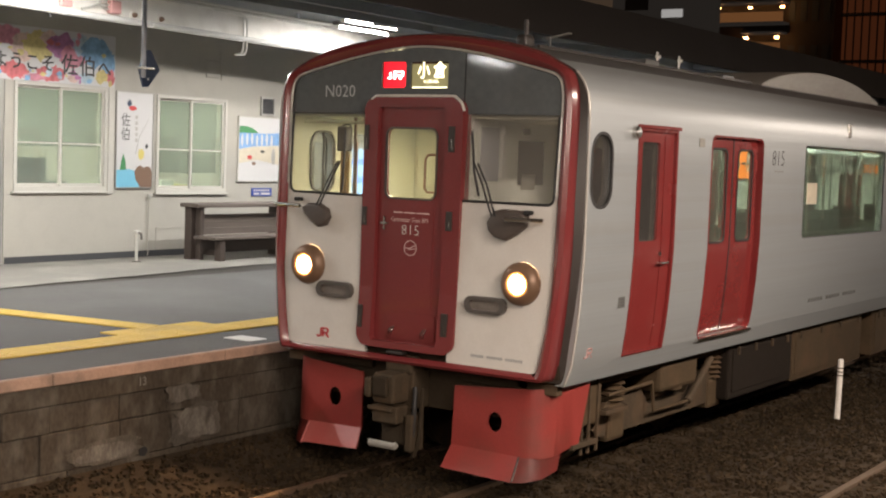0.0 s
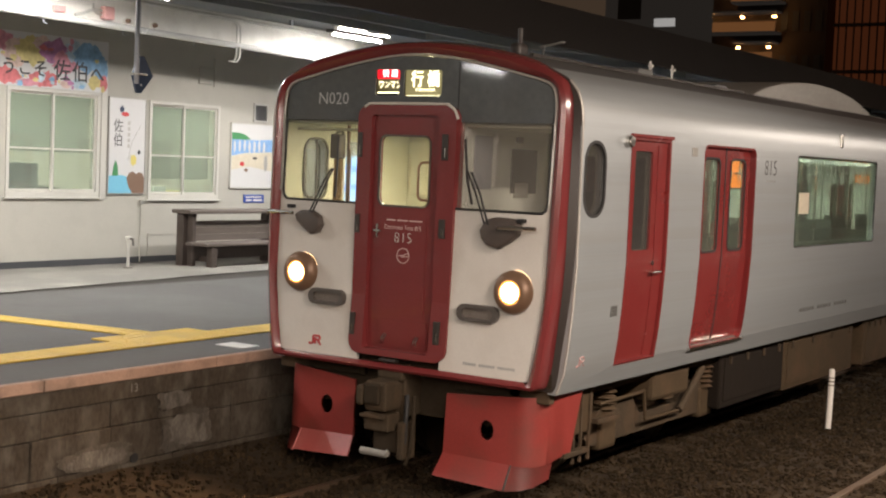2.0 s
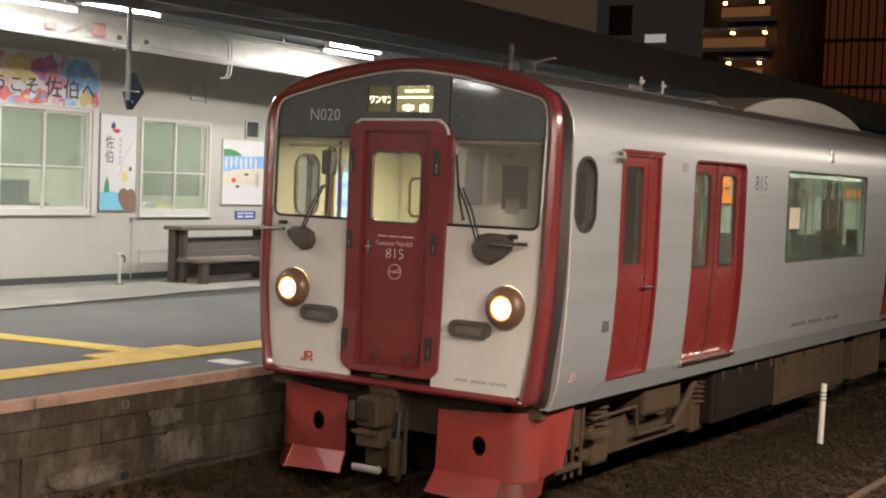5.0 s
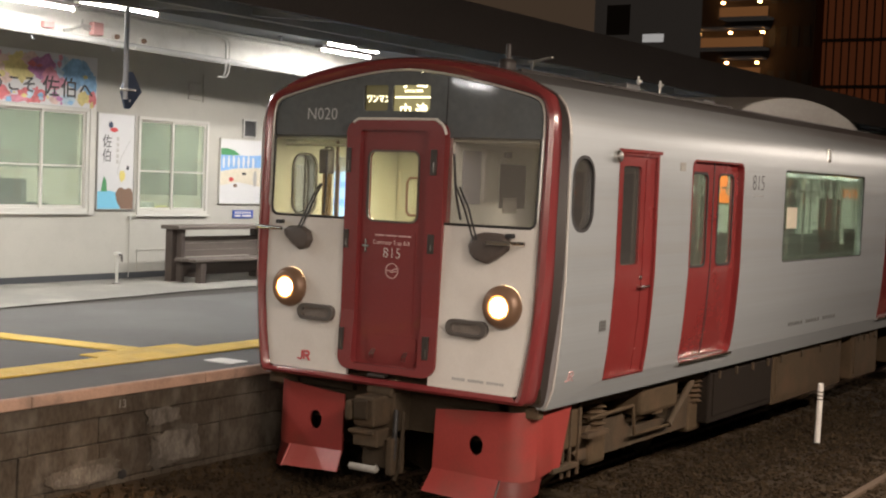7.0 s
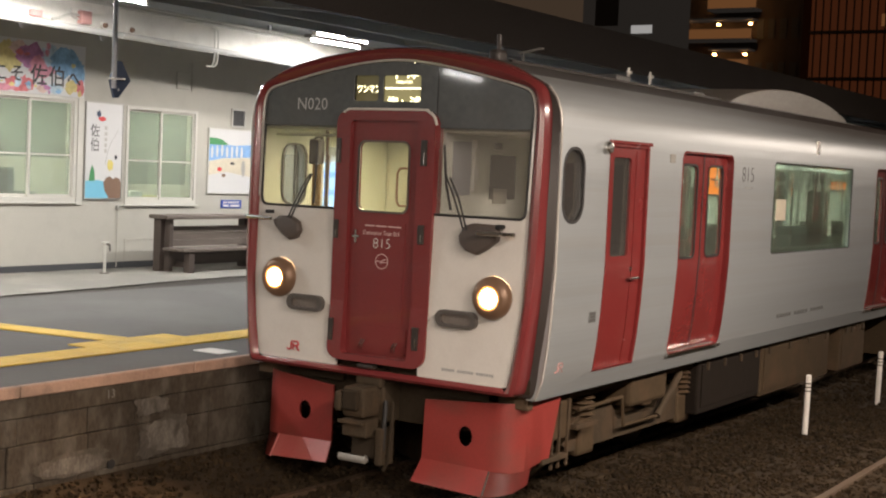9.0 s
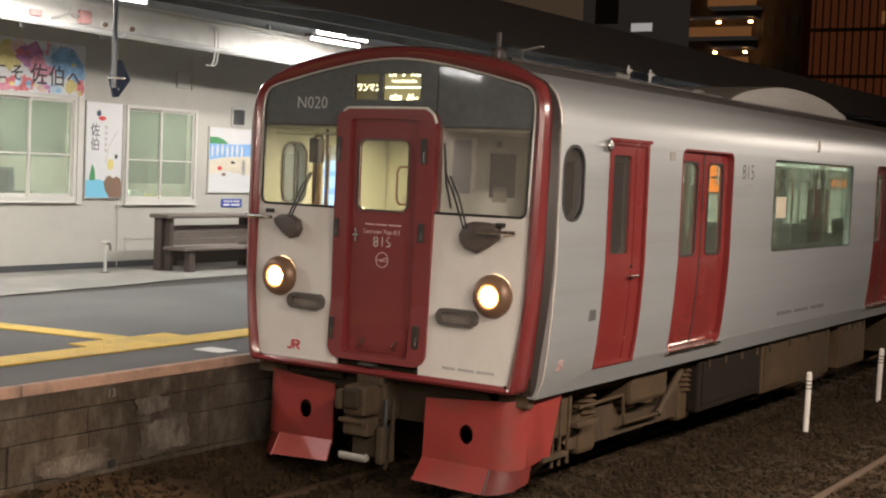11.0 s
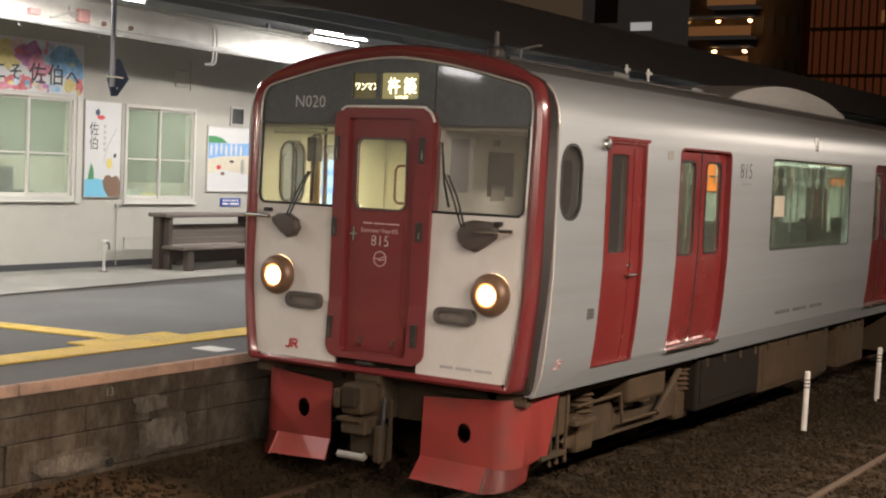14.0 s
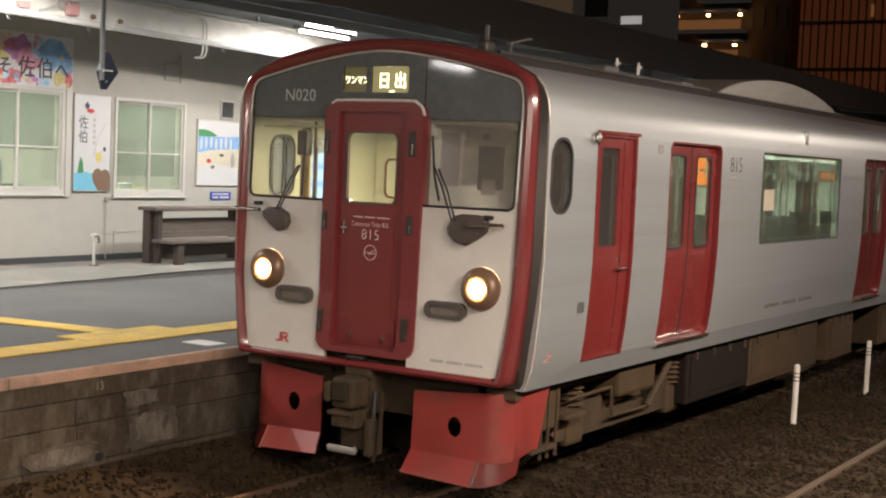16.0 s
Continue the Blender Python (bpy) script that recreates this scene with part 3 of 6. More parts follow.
def building():
    hole1, hole2 = [rrect(a, b, c, d, 0.004, 1) for a, b, c, d in (W1, W2)]
    door_hole = [(2.05, PZ + 0.001), (3.12, PZ + 0.001), (3.12, 3.46), (2.05, 3.46)]
    outline = [(-30, PZ - 0.1), (45, PZ - 0.1), (45, 5.2), (-30, 5.2)]
    bm = plate(outline, [hole1, hole2, door_hole], 0.16, wall_place)
    wall = tagged(part("wall_station", bm, M_WALL), "cream rendered wall of the station building", "wall", kind="structure")
    bm = bx(BX - 0.002, BX + 0.018, 3.14, 45, PZ, PZ + 0.095)
    bx(BX - 0.002, BX + 0.018, -30, 2.03, PZ, PZ + 0.095, bm=bm)
    tagged(part("baseboard", bm, M_BASE), "dark grey painted plinth along the station wall", "baseboard", kind="structure")
    # office behind the windows
    bm = bx(BX - 2.6, BX - 0.162, 2.9, 8.0, PZ, PZ + 0.02)
    bx(BX - 2.7, BX - 2.6, 2.9, 8.0, PZ, 4.0, bm=bm)
    bx(BX - 2.6, BX - 0.162, 2.8, 2.9, PZ, 4.0, bm=bm)
    bx(BX - 2.6, BX - 0.162, 8.0, 8.1, PZ, 4.0, bm=bm)
    tagged(part("office_room", bm, M_WALL), "plain pale office room behind the windows", "room", kind="structure")
    tagged(part("ceiling_office", bx(BX - 2.6, BX - 0.162, 2.9, 8.0, 3.9, 4.0), M_WALL), "plain pale office ceiling", "ceiling", kind="structure")
    bm = bx(BX - 1.1, BX - 0.45, 3.4, 7.3, PZ + 0.02, PZ + 0.72, 0.01)
    tagged(part("office_cabinet", bm, M_HOARD), "grey low office cabinet below the windows", "cabinet")
    t = thing("office_screen", "dark grey desk screen behind the office window", "desk screen", (BX - 0.62, 3.70, PZ + 0.72))
    part("panel", bx(-0.03, 0.03, -0.38, 0.62, 0, 0.74, 0.01), M_SCREEN, t)
    part("foot", bx(-0.10, 0.10, -0.30, 0.22, 0, 0.02, 0.004), M_TAIL, t)
    t = thing("office_machine", "low dark office machine on the cabinet", "office machine", (BX - 0.75, 4.45, PZ + 0.72))
    part("body", bx(-0.15, 0.15, -0.35, 0.30, 0, 0.36, 0.02), M_TAIL, t)
    part("lid", bx(-0.14, 0.14, -0.33, 0.28, 0.36, 0.40, 0.01), M_HOARD, t)
    for y, h, m in ((6.3, 0.34, M_PAPER), (6.75, 0.42, M_LINING), (7.08, 0.36, M_YELP)):
        t = thing("paper_stack", "pale stack of papers on the office cabinet", "paper", (BX - 0.72, y, PZ + 0.72), "paper stacks")
        part("sheets", bx(-0.12, 0.12, -0.13, 0.13, 0, h, 0.006), m, t)


building()


def window(name, box, label):
    y0, y1, z0, z1 = box
    w = thing(name, label, "window", (BX, (y0 + y1) / 2, z0), kind="structure")
    hw, h = (y1 - y0) / 2, z1 - z0

    def at(a, b, d):
        return Vector((-d, a, b))
    frame_bm = plate(rrect(-hw - 0.014, hw + 0.014, -0.030, h + 0.014, 0.006, 2), [rrect(-hw + 0.035, hw - 0.035, 0.04, h - 0.035, 0.004, 1)], 0.09,
                     lambda a, b, d: at(a, b, d - 0.025))
    part("window_frame", frame_bm, M_SASH, w)
    part("window_sill", bx(-0.02, 0.050, -hw - 0.05, hw + 0.05, -0.054, -0.030, 0.005), M_SASH, w)
    for k, (a0, a1, dep) in enumerate(((-hw + 0.036, 0.02, 0.035), (-0.02, hw - 0.036, 0.005))):
        bm = plate([(a0, 0.042), (a1, 0.042), (a1, h - 0.036), (a0, h - 0.036)],
                   [[(a0 + 0.035, 0.08), (a1 - 0.035, 0.08), (a1 - 0.035, h * 0.44 - 0.012), (a0 + 0.035, h * 0.44 - 0.012)],
                    [(a0 + 0.035, h * 0.44 + 0.012), (a1 - 0.035, h * 0.44 + 0.012), (a1 - 0.035, h - 0.07), (a0 + 0.035, h - 0.07)]], 0.028,
                   lambda a, b, d, q=dep: at(a, b, d + q))
        part("sash", bm, M_SASH, w)
        for b0, b1 in ((0.078, h * 0.44 - 0.01), (h * 0.44 + 0.01, h - 0.068)):
            p = part("pane", bx(-dep - 0.017, -dep - 0.011, a0 + 0.033, a1 - 0.033, b0, b1), M_WINDOW, w)
            p.visible_shadow = False
    blind = thing("window_blind", "pale green venetian blind behind the office window", "blind", (BX - 0.14, (y0 + y1) / 2, z0), "office blinds")
    bm = bmesh.new()
    low = 0.30 if name == "window_2" else 0.62
    z = h - 0.06
    while z > low:
        vs = [bm.verts.new(p) for p in ((0.0, -hw + 0.05, z), (0.0, hw - 0.05, z), (-0.018, hw - 0.05, z - 0.020), (-0.018, -hw + 0.05, z - 0.020))]
        bm.faces.new(vs)
        z -= 0.028
    part("slats", bm, M_BLIND, blind)
    part("head_rail", bx(-0.03, 0.012, -hw + 0.04, hw - 0.04, h - 0.06, h - 0.025, 0.004), M_BLIND, blind)


window("window_1", W1, "aluminium sliding office window with pale green blind")
window("window_2", W2, "aluminium sliding office window with pale green blind")
tagged(part("wall_panel", bx(BX + 0.001, BX + 0.020, 4.945, 5.05, 1.90, 3.46, 0.004), M_SASH), "narrow pale upright trim beside the window", "trim", kind="structure")


def side_door():
    d = thing("door_1", "grey aluminium door with glazed panels beside the window", "door", (BX, 2.585, PZ), kind="structure")
    bm = plate([(-0.53, 0.0), (0.53, 0), (0.53, 2.505), (-0.53, 2.505)],
               [[(-0.44, 0.75), (0.44, 0.75), (0.44, 1.92), (-0.44, 1.92)], [(-0.44, 2.06), (0.44, 2.06), (0.44, 2.42), (-0.44, 2.42)]], 0.06,
               lambda a, b, q: Vector((-q - 0.01, a, b)))
    part("door_frame", bm, M_ALU, d)
    for b0, b1 in ((0.74, 1.93), (2.05, 2.43)):
        part("pane", bx(-0.045, -0.038, -0.45, 0.45, b0, b1), M_WINDOW, d).visible_shadow = False
    part("door_handle", cyl((0.03, 0.36, 0.95), (0.03, 0.36, 1.2), 0.012), M_CHROME, d)


side_door()


def flat_art(name, label, category, y0, y1, z0, z1, frame_w, frame_m):
    t = thing(name, label, category, (BX, (y0 + y1) / 2, z0))
    hw, h = (y1 - y0) / 2, z1 - z0
    part("backing", bx(0.002, 0.022, -hw, hw, 0, h, 0.003), M_PAPER, t)
    if frame_w:
        bm = plate([(-hw - 0.002, -0.002), (hw + 0.002, -0.002), (hw + 0.002, h + 0.002), (-hw - 0.002, h + 0.002)],
                   [[(-hw + frame_w, frame_w), (hw - frame_w, frame_w), (hw - frame_w, h - frame_w), (-hw + frame_w, h - frame_w)]],
                   0.03, lambda a, b, d: Vector((d + 0.004, a, b)))
        part("frame", bm, frame_m, t)
    return t


def patch(t, name, pts, level, material, label=""):
    bm = plate(pts, (), 0.0012, lambda a, b, d: Vector((0.0225 + level * 0.0016 + d, a, b)))
    return part(name, bm, material, t, label)


WALLTXT = pose(0, 0, 0, 90, 0, 90)


def posters():
    t = flat_art("town_poster", "white upright town poster with painted lake shore", "poster", 5.08, 5.82, 1.99, 3.42, 0.012, M_ALU)
    patch(t, "water", [(-0.355, 0.015), (0.10, 0.015), (0.06, 0.25), (-0.1, 0.285), (-0.355, 0.27)], 1, M_AQUA)
    patch(t, "mound", [(0.35, 0.015), (0.355, 0.24), (0.32, 0.31), (0.25, 0.335), (0.19, 0.305), (0.12, 0.345), (0.05, 0.32), (0.0, 0.24), (0.03, 0.13), (0.12, 0.015)], 2, M_BROWN)
    patch(t, "tree", [(-0.285, 0.27), (-0.165, 0.275), (-0.18, 0.42), (-0.225, 0.51), (-0.26, 0.41)], 2, M_GREENP)
    patch(t, "yellow_shape", blob(0.13, 0.51, 0.06, 0.085, 16, 0.6, 1), 1, M_YELP)
    patch(t, "dark_shape", blob(0.24, 0.63, 0.030, 0.035, 14, 0.4, 2), 1, M_BASE)
    patch(t, "red_shape", blob(-0.05, 1.19, 0.075, 0.035, 16, 0.8, 3), 1, M_REDP)
    patch(t, "blue_shape", blob(-0.12, 1.26, 0.045, 0.05, 16, 0.8, 4), 2, M_NAVY)
    part("town_name", text_bm("佐", 0.21, Matrix.Translation((0.0245, -0.18, 1.00)) @ WALLTXT, 0.0006, 0.9), M_TXT_K, t)
    part("town_name", text_bm("伯", 0.21, Matrix.Translation((0.0245, -0.18, 0.79)) @ WALLTXT, 0.0006, 0.9), M_TXT_K, t)
    part("thin_line", pipe([(0.0245, 0.20, 0.60), (0.0245, 0.02, 0.52), (0.0245, 0.10, 0.78), (0.0245, 0.28, 1.05)], 0.0025, 5), M_ALU, t)
    for i in range(5):
        part("small_writing", bx(0.0235, 0.0246, 0.005, 0.055, 1.03 - i * 0.085, 1.085 - i * 0.085), M_ALU, t)

    t = flat_art("seaside_picture", "framed painting of blue sea and sandy beach", "picture", 7.70, 8.98, 2.10, 3.17, 0.014, M_SASH)
    patch(t, "sea", [(-0.62, 0.53), (-0.3, 0.58), (0.1, 0.60), (0.62, 0.62), (0.62, 0.83), (0.0, 0.80), (-0.62, 0.80)], 1, M_SKYB)
    patch(t, "sand", [(-0.62, 0.30), (-0.2, 0.36), (0.62, 0.26), (0.62, 0.615), (0.1, 0.595), (-0.3, 0.575), (-0.62, 0.525)], 2, M_SAND)
    patch(t, "headland", [(-0.62, 0.80), (-0.30, 0.80), (-0.16, 0.81), (-0.3, 0.88), (-0.45, 0.91), (-0.62, 0.91)], 3, M_GREENP)
    for i in range(7):
        patch(t, "white_tree", blob(-0.55 + i * 0.12, 0.68 + 0.012 * (i % 3), 0.028, 0.10, 10, 0.3, i), 3, M_PAPER)
    patch(t, "red_shape", blob(-0.36, 0.40, 0.06, 0.035, 12, 0.4, 7), 3, M_REDP)
    patch(t, "red_shape", blob(-0.26, 0.30, 0.05, 0.03, 12, 0.4, 9), 3, M_BROWN)
    patch(t, "dark_shape", blob(-0.05, 0.50, 0.06, 0.022, 12, 0.2, 8), 3, M_TXT_K)
    patch(t, "pale_shape", blob(0.22, 0.42, 0.05, 0.14, 12, 0.2, 11), 3, M_ALU)

    t = thing("wall_notice", "small blue notice plate with white writing", "sign", (BX, 8.31, 1.86))
    part("plate", bx(0.002, 0.016, -0.25, 0.25, 0, 0.135, 0.003), M_BLUESIGN, t)
    for i in range(7):
        part("writing_bar", bx(0.016, 0.0175, -0.20 + i * 0.058, -0.165 + i * 0.058, 0.078, 0.112), M_TXT_W, t)
    for a0, a1 in ((-0.2, -0.06), (-0.02, 0.2)):
        part("writing_bar", bx(0.016, 0.0175, a0, a1, 0.025, 0.055), M_TXT_W, t)

    t = thing("welcome_banner", "colourful welcome banner with black brush lettering", "banner", (BX, 3.55, 3.46))
    part("cloth", bx(0.004, 0.014, -1.95, 1.50, 0.0, 0.74, 0.002), M_CLOTH, t)
    for k, (y, z, ry, rz, m) in enumerate(((-1.2, 0.5, 0.3, 0.2, 3), (-0.75, 0.55, 0.3, 0.17, 1), (-0.42, 0.60, 0.24, 0.13, 0), (-0.15, 0.45, 0.2, 0.2, 6), (0.12, 0.50, 0.26, 0.19, 1), (-0.3, 0.14, 0.22, 0.12, 4),
                                           (0.30, 0.62, 0.16, 0.10, 6), (0.52, 0.52, 0.26, 0.17, 2), (0.68, 0.38, 0.2, 0.16, 0), (0.86, 0.55, 0.14, 0.16, 5), (1.12, 0.48, 0.25, 0.22, 3), (1.36, 0.34, 0.13, 0.2, 3),
                                           (0.33, 0.12, 0.26, 0.11, 4), (0.05, 0.06, 0.2, 0.05, 0), (0.95, 0.10, 0.14, 0.07, 5), (1.25, 0.14, 0.13, 0.10, 1), (1.42, 0.13, 0.07, 0.12, 4), (0.72, 0.08, 0.1, 0.06, 6))):
        pts = [(min(1.495, a), max(0.005, min(0.735, b))) for a, b in blob(y, z, ry, rz, 30, 0.45, k * 3.1)]
        bm = plate(pts, (), 0.0004, lambda a, b, d, q=k: Vector((0.0142 + 0.0001 * q + d, a, b)))
        part("colour_splash", bm, M_SPLASH[m], t)
    rng = random.Random(11)
    for k in range(34):
        y, z = rng.uniform(-1.0, 1.46), rng.choice((rng.uniform(0.03, 0.16), rng.uniform(0.30, 0.70)))
        pts = [(min(1.495, a), max(0.005, min(0.735, b))) for a, b in blob(y, z, rng.uniform(0.02, 0.07), rng.uniform(0.015, 0.06), 12, 0.7, k * 2.3)]
        bm = plate(pts, (), 0.0003, lambda a, b, d, q=k: Vector((0.01605 + 0.00001 * q + d, a, b)))
        part("colour_fleck", bm, M_SPLASH[rng.randrange(7)], t)
    for ch, y, s in (("よ", -0.52, 0.25), ("う", -0.27, 0.25), ("こ", 0.0, 0.25), ("そ", 0.27, 0.25), ("佐", 0.65, 0.31), ("伯", 0.98, 0.31), ("へ", 1.29, 0.27)):
        part("lettering", text_bm(ch, s, Matrix.Translation((0.0165, y, 0.245)) @ WALLTXT, 0.001, bold=0.006), M_TXT_K, t)


posters()


def wall_fittings():
    t = thing("wall_vent", "square grey ventilation grille in the wall", "vent", (BX, 8.41, 3.20))
    bm = plate([(-0.17, 0), (0.17, 0), (0.17, 0.31), (-0.17, 0.31)], [[(-0.14, 0.03), (0.14, 0.03), (0.14, 0.28), (-0.14, 0.28)]], 0.03, lambda a, b, d: Vector((d + 0.002, a, b)))
    part("frame", bm, M_ALU, t)
    part("backing", bx(0.002, 0.008, -0.14, 0.14, 0.03, 0.28), M_BASE, t)
    for i in range(7):
        part("slat", bx(0.009, 0.024, -0.14, 0.14, 0.045 + i * 0.034, 0.052 + i * 0.034), M_TAIL, t)
    t = thing("junction_box", "cream electrical box mounted high on the wall", "electrical box", (BX, 7.08, 3.74))
    part("body", bx(0.003, 0.032, -0.15, 0.15, 0.0, 0.27, 0.012), M_WALL, t)
    part("conduit", pipe([(0.016, 0.20, -0.03), (0.016, 0.20, 0.42)], 0.011), M_WALL, t)
    t = thing("wall_pipe", "thin cream pipe running down the wall", "pipe", (BX, 5.76, PZ))
    part("pipe", pipe([(0.020, 0, 0.02), (0.020, 0, 0.90)], 0.009), M_WALL, t)
    part("pipe_cap", bx(0.002, 0.05, -0.03, 0.03, 0.89, 0.95, 0.005), M_ALU, t)
    t = thing("standpipe", "short grey water standpipe with a tap", "water tap", (-8.32, 4.92, PZ))
    part("pipe", cyl((0, 0, 0), (0, 0, 0.42), 0.022), M_PIPE, t)
    part("tap", bx(-0.040, 0.040, -0.035, 0.035, 0.41, 0.46, 0.012), M_PIPE, t)
    part("spout", pipe([(0.03, 0, 0.43), (0.10, -0.01, 0.42), (0.11, -0.01, 0.33)], 0.016), M_TAIL, t)
    part("foot", cyl((0, 0, 0), (0, 0, 0.02), 0.07), M_CONCRETE, t)
    t = thing("wall_hatch", "cream flush access hatch low on the wall", "hatch", (BX, 6.35, PZ + 0.12))
    part("panel", bx(0.002, 0.008, -0.40, 0.40, 0, 0.30, 0.003), M_WALL, t)
    bm = plate([(-0.42, -0.02), (0.42, -0.02), (0.42, 0.32), (-0.42, 0.32)], [[(-0.40, 0.0), (0.40, 0.0), (0.40, 0.30), (-0.40, 0.30)]], 0.016, lambda a, b, d: Vector((0.002 + d, a, b)))
    part("hatch_frame", bm, M_WALL, t)


wall_fittings()


def bench():
    t = thing("platform_bench", "dark brown wooden platform bench with high back", "bench", (-8.05, 5.93, PZ))
    for y in (0.06, 1.95, 3.1):
        part("back_post", bx(-0.34, -0.20, y - 0.05, y + 0.07, 0, 0.79, 0.012), M_DARKWOOD, t)
        part("front_leg", bx(0.18, 0.30, y + 0.06, y + 0.18, 0, 0.315, 0.012), M_DARKWOOD, t)
        part("arm_post", bx(-0.18, -0.07, y + 0.02, y + 0.10, 0.0, 0.79, 0.012), M_DARKWOOD, t)
        part("stretcher", bx(-0.2, 0.18, y + 0.16, y + 0.24, 0.07, 0.15, 0.01), M_DARKWOOD, t)
    part("top_plank", bx(-0.40, -0.02, -0.04, 3.3, 0.785, 0.845, 0.018), M_WOOD2, t)
    for z in (0.37, 0.472, 0.574):
        part("back_plank", bx(-0.20, -0.165, 0.10, 3.2, z, z + 0.099, 0.004), M_WOOD2, t)
    for x in (-0.12, 0.03, 0.18):
        part("seat_plank", bx(x, x + 0.14, -0.02, 3.2, 0.315, 0.365, 0.012), M_WOOD2, t)
    part("front_rail", bx(-0.10, -0.06, 0.10, 3.2, 0.10, 0.305, 0.008), M_DARKWOOD, t)


bench()


def vending_machine():
    t = thing("vending_machine", "blue and white lit drinks vending machine by the wall", "vending machine", (-8.55, 10.35, PZ))
    part("cabinet", bx(-0.38, 0.36, -0.75, 0.75, 0, 1.85, 0.02), M_PAPER, t)
    part("lit_front", bx(0.361, 0.368, -0.68, 0.68, 0.75, 1.75, 0.0), G_VEND, t)
    for z in (0.85, 1.17, 1.48):
        part("band", bx(0.369, 0.374, -0.68, 0.68, z, z + 0.10), G_VEND_B, t)
    part("delivery_flap", bx(0.361, 0.375, -0.4, 0.4, 0.2, 0.42, 0.005), M_TAIL, t)


vending_machine()


# ---- canopy over the platform ----
def canopy():
    bm = bmesh.new()
    n = 70
    rows = []
    for i in range(n + 1):
        y = -30 + 75 * i / n
        rows.append([bm.verts.new(p) for p in ((BX - 0.4, y, 4.95), (-8.05, y, 4.80), (-1.5, y, 4.16), (-1.5, y, 4.24), (-8.05, y, 4.90), (BX - 0.4, y, 5.05))])
    for a, b in zip(rows, rows[1:]):
        for k in range(6):
            bm.faces.new((a[k], a[(k + 1) % 6], b[(k + 1) % 6], b[k]))
    bm.faces.new(rows[0])
    bm.faces.new(rows[-1][::-1])
    bmesh.ops.recalc_face_normals(bm, faces=bm.faces[:])
    c = tagged(part("ceiling_canopy", bm, M_CEIL), "dark sheet metal canopy over the platform", "canopy", kind="structure")
    part("fascia", bx(-1.52, -1.44, -30, 45, 4.03, 4.50), M_FASCIA, c, "dark brown canopy fascia board")
    for k, x in enumerate((-3.0, -4.6)):
        z = 4.80 - 0.0977 * (x + 8.05)
        part("purlin", bx(x - 0.04, x + 0.04, -30, 45, z - 0.13, z - 0.005), M_CEIL, c)
    for i in range(9):
        y = -14 + i * 5.2
        bm = plate([(-5.6, 4.45), (-5.6, 4.555), (-1.55, 4.15), (-1.55, 4.07)], (), 0.10, lambda a, b, d, q=y: Vector((a, q + d, b)))
        part("rafter", bm, M_CEIL, c)
    beam = tagged(part("beam", bx(-7.31, -7.25, -8, 26, -0.035, 0.365, 0.01), M_BEAM), "long white painted canopy beam", "beam", kind="structure")
    # the beam falls a little along the platform
    beam.location, beam.rotation_euler, beam.scale = (-0.075, 2.230, 4.312), (-0.0135, 0, 0), (1.012, 1.012, 1.012)
    bpy.context.view_layer.update()

    def on_beam(y, z):
        return beam.matrix_world @ Vector((-7.25, y - 2.1, z))
    for z, r in ((-0.030, 0.042), (0.335, 0.020), (0.385, 0.016)):
        part("conduit", pipe([(-7.225, -8, z), (-7.225, 26, z)], r), M_GUTTER if z < 0 else M_PIPE, beam, "bright metal conduit")
    for i in range(24):
        part("clip", bx(-7.255, -7.195, -7 + i, -6.96 + i, -0.068, 0.002, 0.004), M_PIPE, beam)
    for i in range(9):
        part("beam_hanger", bx(-7.305, -7.265, -7 + i * 4, -6.94 + i * 4, 0.36, 0.52), M_CEIL, beam)
        part("drop_hook", pipe([(-7.225, -6.2 + i * 1.3, -0.05), (-7.225, -6.2 + i * 1.3, -0.12), (-7.225, -6.14 + i * 1.3, -0.13)], 0.005, 6), M_STEELPOLE, beam)
    for off in (0.0, 0.07):
        pts = [(-7.21, 3.15, 0.335 - off * 0.4), (-7.20, 3.45 + off, 0.335 - off * 0.4), (-7.20, 3.68 + off, 0.30 - off * 0.3), (-7.20, 3.74 + off, 0.20), (-7.20, 3.75 + off, -0.10), (-7.21, 3.75 + off, -0.20),
               (-7.22, 3.71 + off, -0.255), (-7.24, 3.64 + off, -0.265)]
        part("down_pipe", pipe(curve_through(pts, 3), 0.014), M_PIPE, beam)
    t = thing("alarm_box", "faded pink alarm box on the canopy beam", "alarm", on_beam(3.40, 0.115), "beam fittings")
    part("body", bx(0.002, 0.10, -0.09, 0.09, -0.085, 0.085, 0.02), M_PINKBOX, t)
    part("arm", pipe([(0.04, -0.08, 0.02), (0.05, -0.22, 0.025), (0.05, -0.30, 0.0), (0.05, -0.42, -0.05), (0.03, -0.52, -0.075)], 0.018), M_PIPE, t)
    part("arm", pipe([(0.04, -0.08, -0.03), (0.05, -0.18, -0.02), (0.05, -0.24, 0.02), (0.05, -0.23, 0.10)], 0.014), M_PIPE, t)
    t = thing("pink_junction_box", "small faded pink junction box on the beam", "junction box", on_beam(2.62, 0.070), "beam fittings")
    part("body", bx(0.002, 0.08, -0.085, 0.085, -0.04, 0.04, 0.01), M_PINKBOX, t)
    for y in (3.76, 4.24):
        t = thing("beam_sensor", "small grey round sensor on the beam", "sensor", on_beam(y, 0.060), "beam fittings")
        part("base", lathe([(0.0, 0), (0.05, 0), (0.05, 0.03), (0.0, 0.03)], (0.002, 0, 0), (1, 0, 0), 14), M_BEAM, t)
        part("lens", lathe([(0.035, 0.03), (0.03, 0.07), (0.0, 0.075)], (0.002, 0, 0), (1, 0, 0), 14), M_BROWN, t)


canopy()


